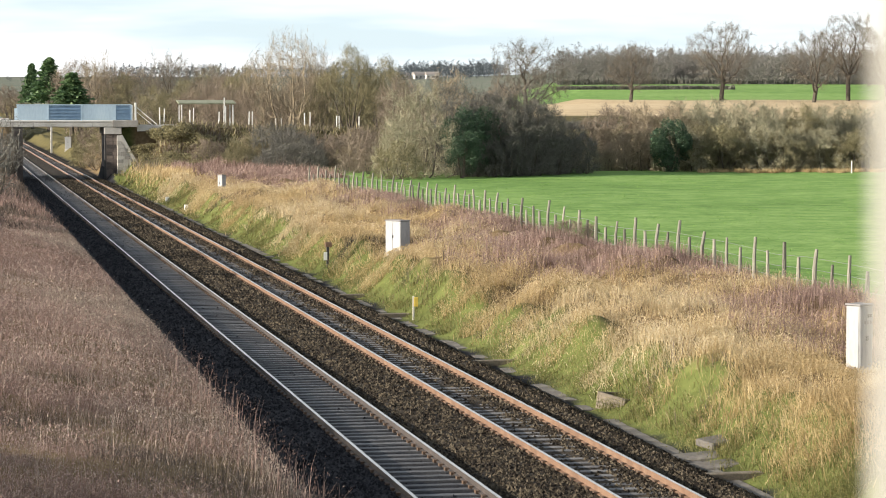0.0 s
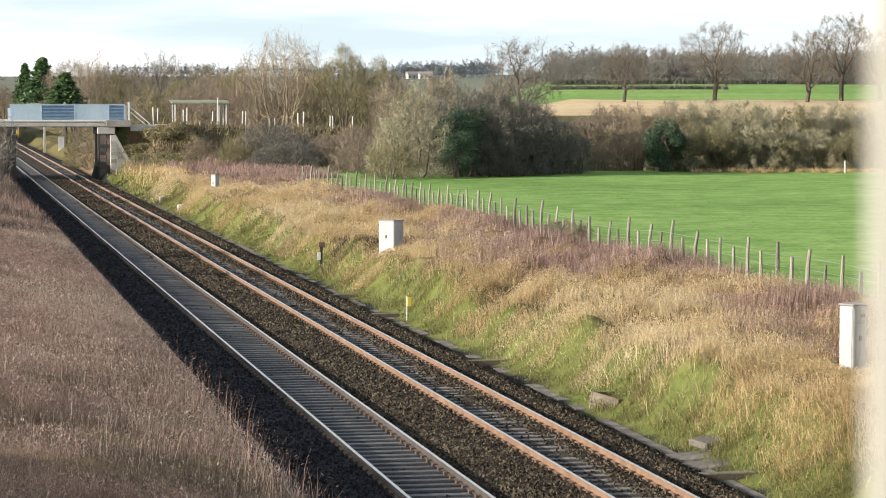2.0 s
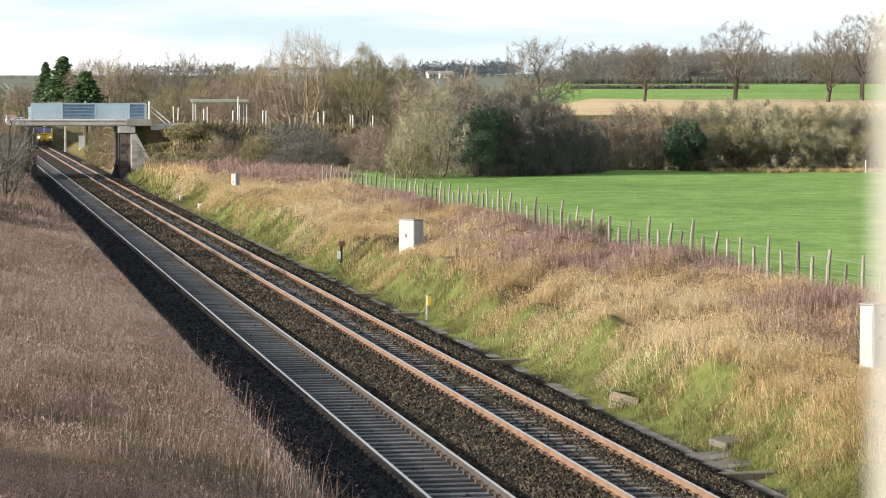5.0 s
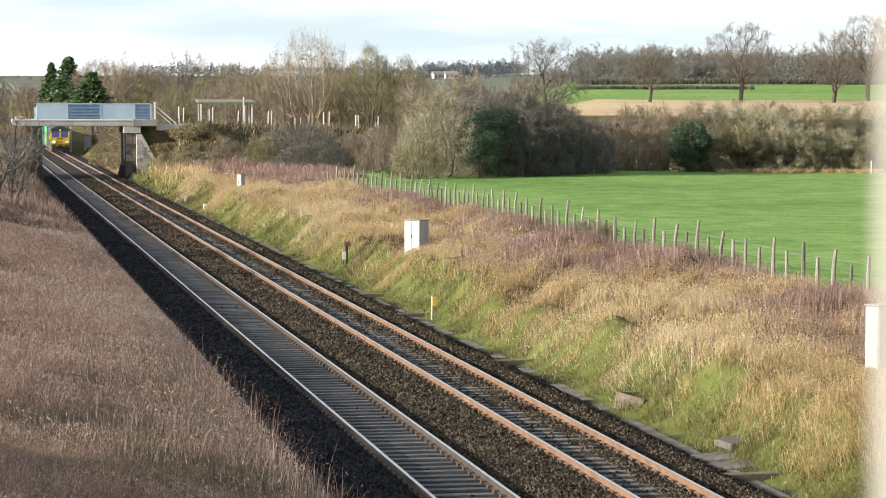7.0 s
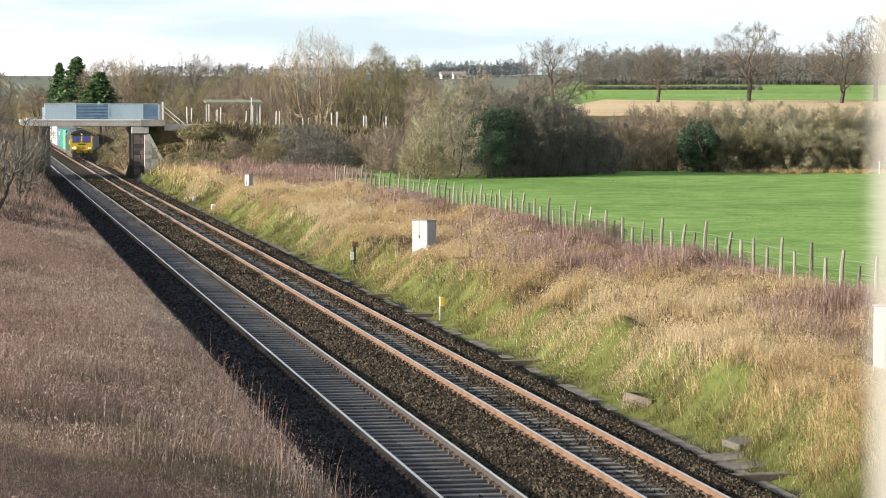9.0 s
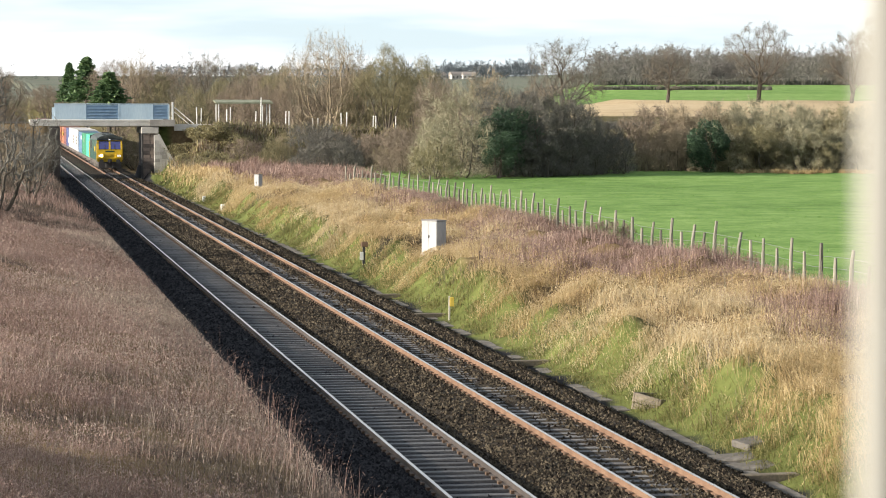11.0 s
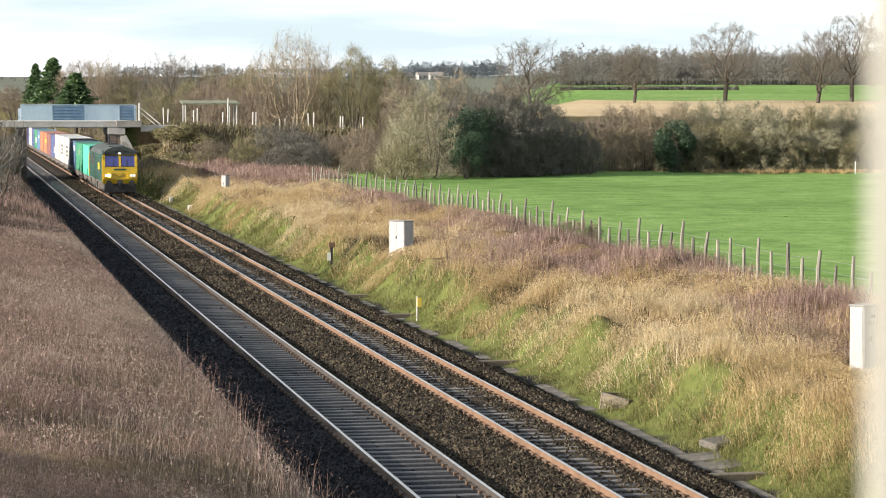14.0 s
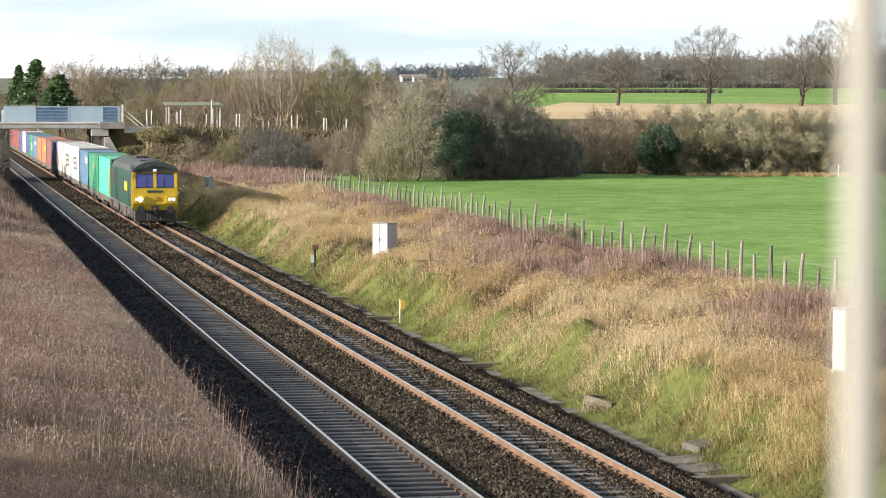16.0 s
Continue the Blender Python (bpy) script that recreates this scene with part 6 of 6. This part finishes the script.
    for name, label, mat, m, hk, wk, ck, lean, sd in (
            ("verge_grass", "short green grass at the toe of the bank", M_GREENGRASS, green, 0.55, 0.0075, 0.7, 0.35, 9),
            ("gold_grass", "tufted golden dry grass on the bank", M_GOLD, gold, 1.0, 0.0066, 1.0, 0.32, 10),
            ("pale_grass", "bleached pale grass tufts on the bank", M_PALE, pale, 1.05, 0.0066, 1.0, 0.32, 11),
            ("mossy_grass", "olive green tufts among the dry grass", M_MOSSY, moss, 0.75, 0.007, 0.8, 0.4, 26),
            ("dark_tufts", "dark dead weeds between the tussocks", M_WEED, weed, 0.8, 0.007, 0.6, 0.4, 27),
            ("russet_weeds", "russet dead weeds on top of the bank", M_RUSSET, russet, 1.2, 0.0066, 0.2, 0.15, 12)):
        xx, yy, hh, ff, c0, c1 = pick(m, x, y, hump, f, cx, cy)
        blades(name, label, mat, xx, yy, hh * hk, wk * ff, lean, sd, (c0 * ck, c1 * ck))
    for name, label, mat, m, k, sd in (("gold_seed_heads", "golden seed heads over the tussocks", M_GOLD, gold, 2, 73), ("pale_seed_heads", "bleached seed heads over the tussocks", M_PALE, pale | (gold & (tint > 0.2)), 2, 74),
                                       ("russet_heads", "russet seed heads on the bank's crown", M_RUSSET, russet, 2, 75), ("verge_leaves", "small green leaves at the bank's toe", M_GREENGRASS, green | (moss & (x < 19)), 2, 76)):
        xx, yy, ff, hh = pick(m, x, y, f, hump)
        xx, yy = np.tile(xx, k) + r.normal(0, 0.12, k * len(xx)), np.tile(yy, k) + r.normal(0, 0.12, k * len(yy))
        flecks(name, label, mat, xx, yy, 0.04, np.tile(hh, k) * (0.5 if sd == 76 else 0.95), 0.0155 * np.tile(ff, k), sd)
    x, y, r, size, way = scatter(30000, 15.8, 30, 195, 247, 13, 0.4, 1.0)
    g = (x - 17.0) + r.normal(0, 0.6, len(x)) < 0
    b = ~g & (x > 19.5 + 1.5 * wobble(x, y, 0.3, 2.0))
    blades("far_verge_grass", "green verge grass near the overbridge", M_GREENGRASS, x[g], y[g], np.full(g.sum(), 0.28), 0.03, 0.3, 14)
    blades("far_gold_grass", "golden dry grass near the overbridge", M_GOLD, *pick(~g & ~b, x, y), 0.6 * size[~g & ~b], 0.025, 0.3, 15)
    blades("far_russet_weeds", "russet weeds at the foot of the road embankment", M_RUSSET, x[b], y[b], 0.7 * size[b], 0.025, 0.3, 28)
    # rough tufts over the meadow
    x, y, r, size, way = scatter(12000, 26.6, 60, 60, 205, 16, 0.35, 1.2, 12)
    blades("meadow_tufts", "short bright green meadow grass", M_FIELDGRASS, x, y, 0.10 * size, 0.010 * (0.5 + y / 100), 0.7, 17)
    # brambles and dead stems over the embankment's face
    x, y, r, size, way = scatter(36000, 17.5, 80, 236, 252, 18, 0.5, 0.8)
    k = r.rand(len(x)) < 0.5
    blades("embankment_stems", "brown dead stems on the road embankment", M_TWIG_RED, x[k], y[k], 1.0 * size[k], 0.025, 0.4, 19, category="scrub")
    blades("embankment_brambles", "brown-green brambles on the road embankment", M_BRAMBLE, x[~k], y[~k], 0.8 * size[~k], 0.06, 0.6, 20, category="scrub")
    # bleached grass along the foot of the hedge
    g = np.random.RandomState(60)
    n = 9000
    pxs = g.uniform(1235, 1640, n)
    dd = 213.5 + np.abs(g.normal(0, 1.6, n)) + 1.2 * np.sin(pxs * 0.05) + 0.8 * np.sin(pxs * 0.21)
    ang = np.arctan((pxs - 784) / 4500)
    x, y = dd / np.cos(ang) * np.sin(ang + TURN), dd / np.cos(ang) * np.cos(ang + TURN)
    blades("hedge_foot_grass", "bleached grass along the foot of the hedge", M_GOLD, x, y, 0.42 * g.uniform(0.4, 1.3, n), 0.022, 0.5, 61)


build_near_bar()
build_bridge()
build_lineside()
build_fence()
build_train()
build_trees()
build_belts()
build_grass()
build_ballast()
build_track("down_track", RAIL_A, M_RAIL_DULL, M_SLEEPER, "railway track with bright-headed rails on concrete sleepers", 1)
build_track("up_track", RAIL_C, M_RUST, M_SLEEPER_OLD, "railway track with rusty orange rails in ballast", 2)
motions()
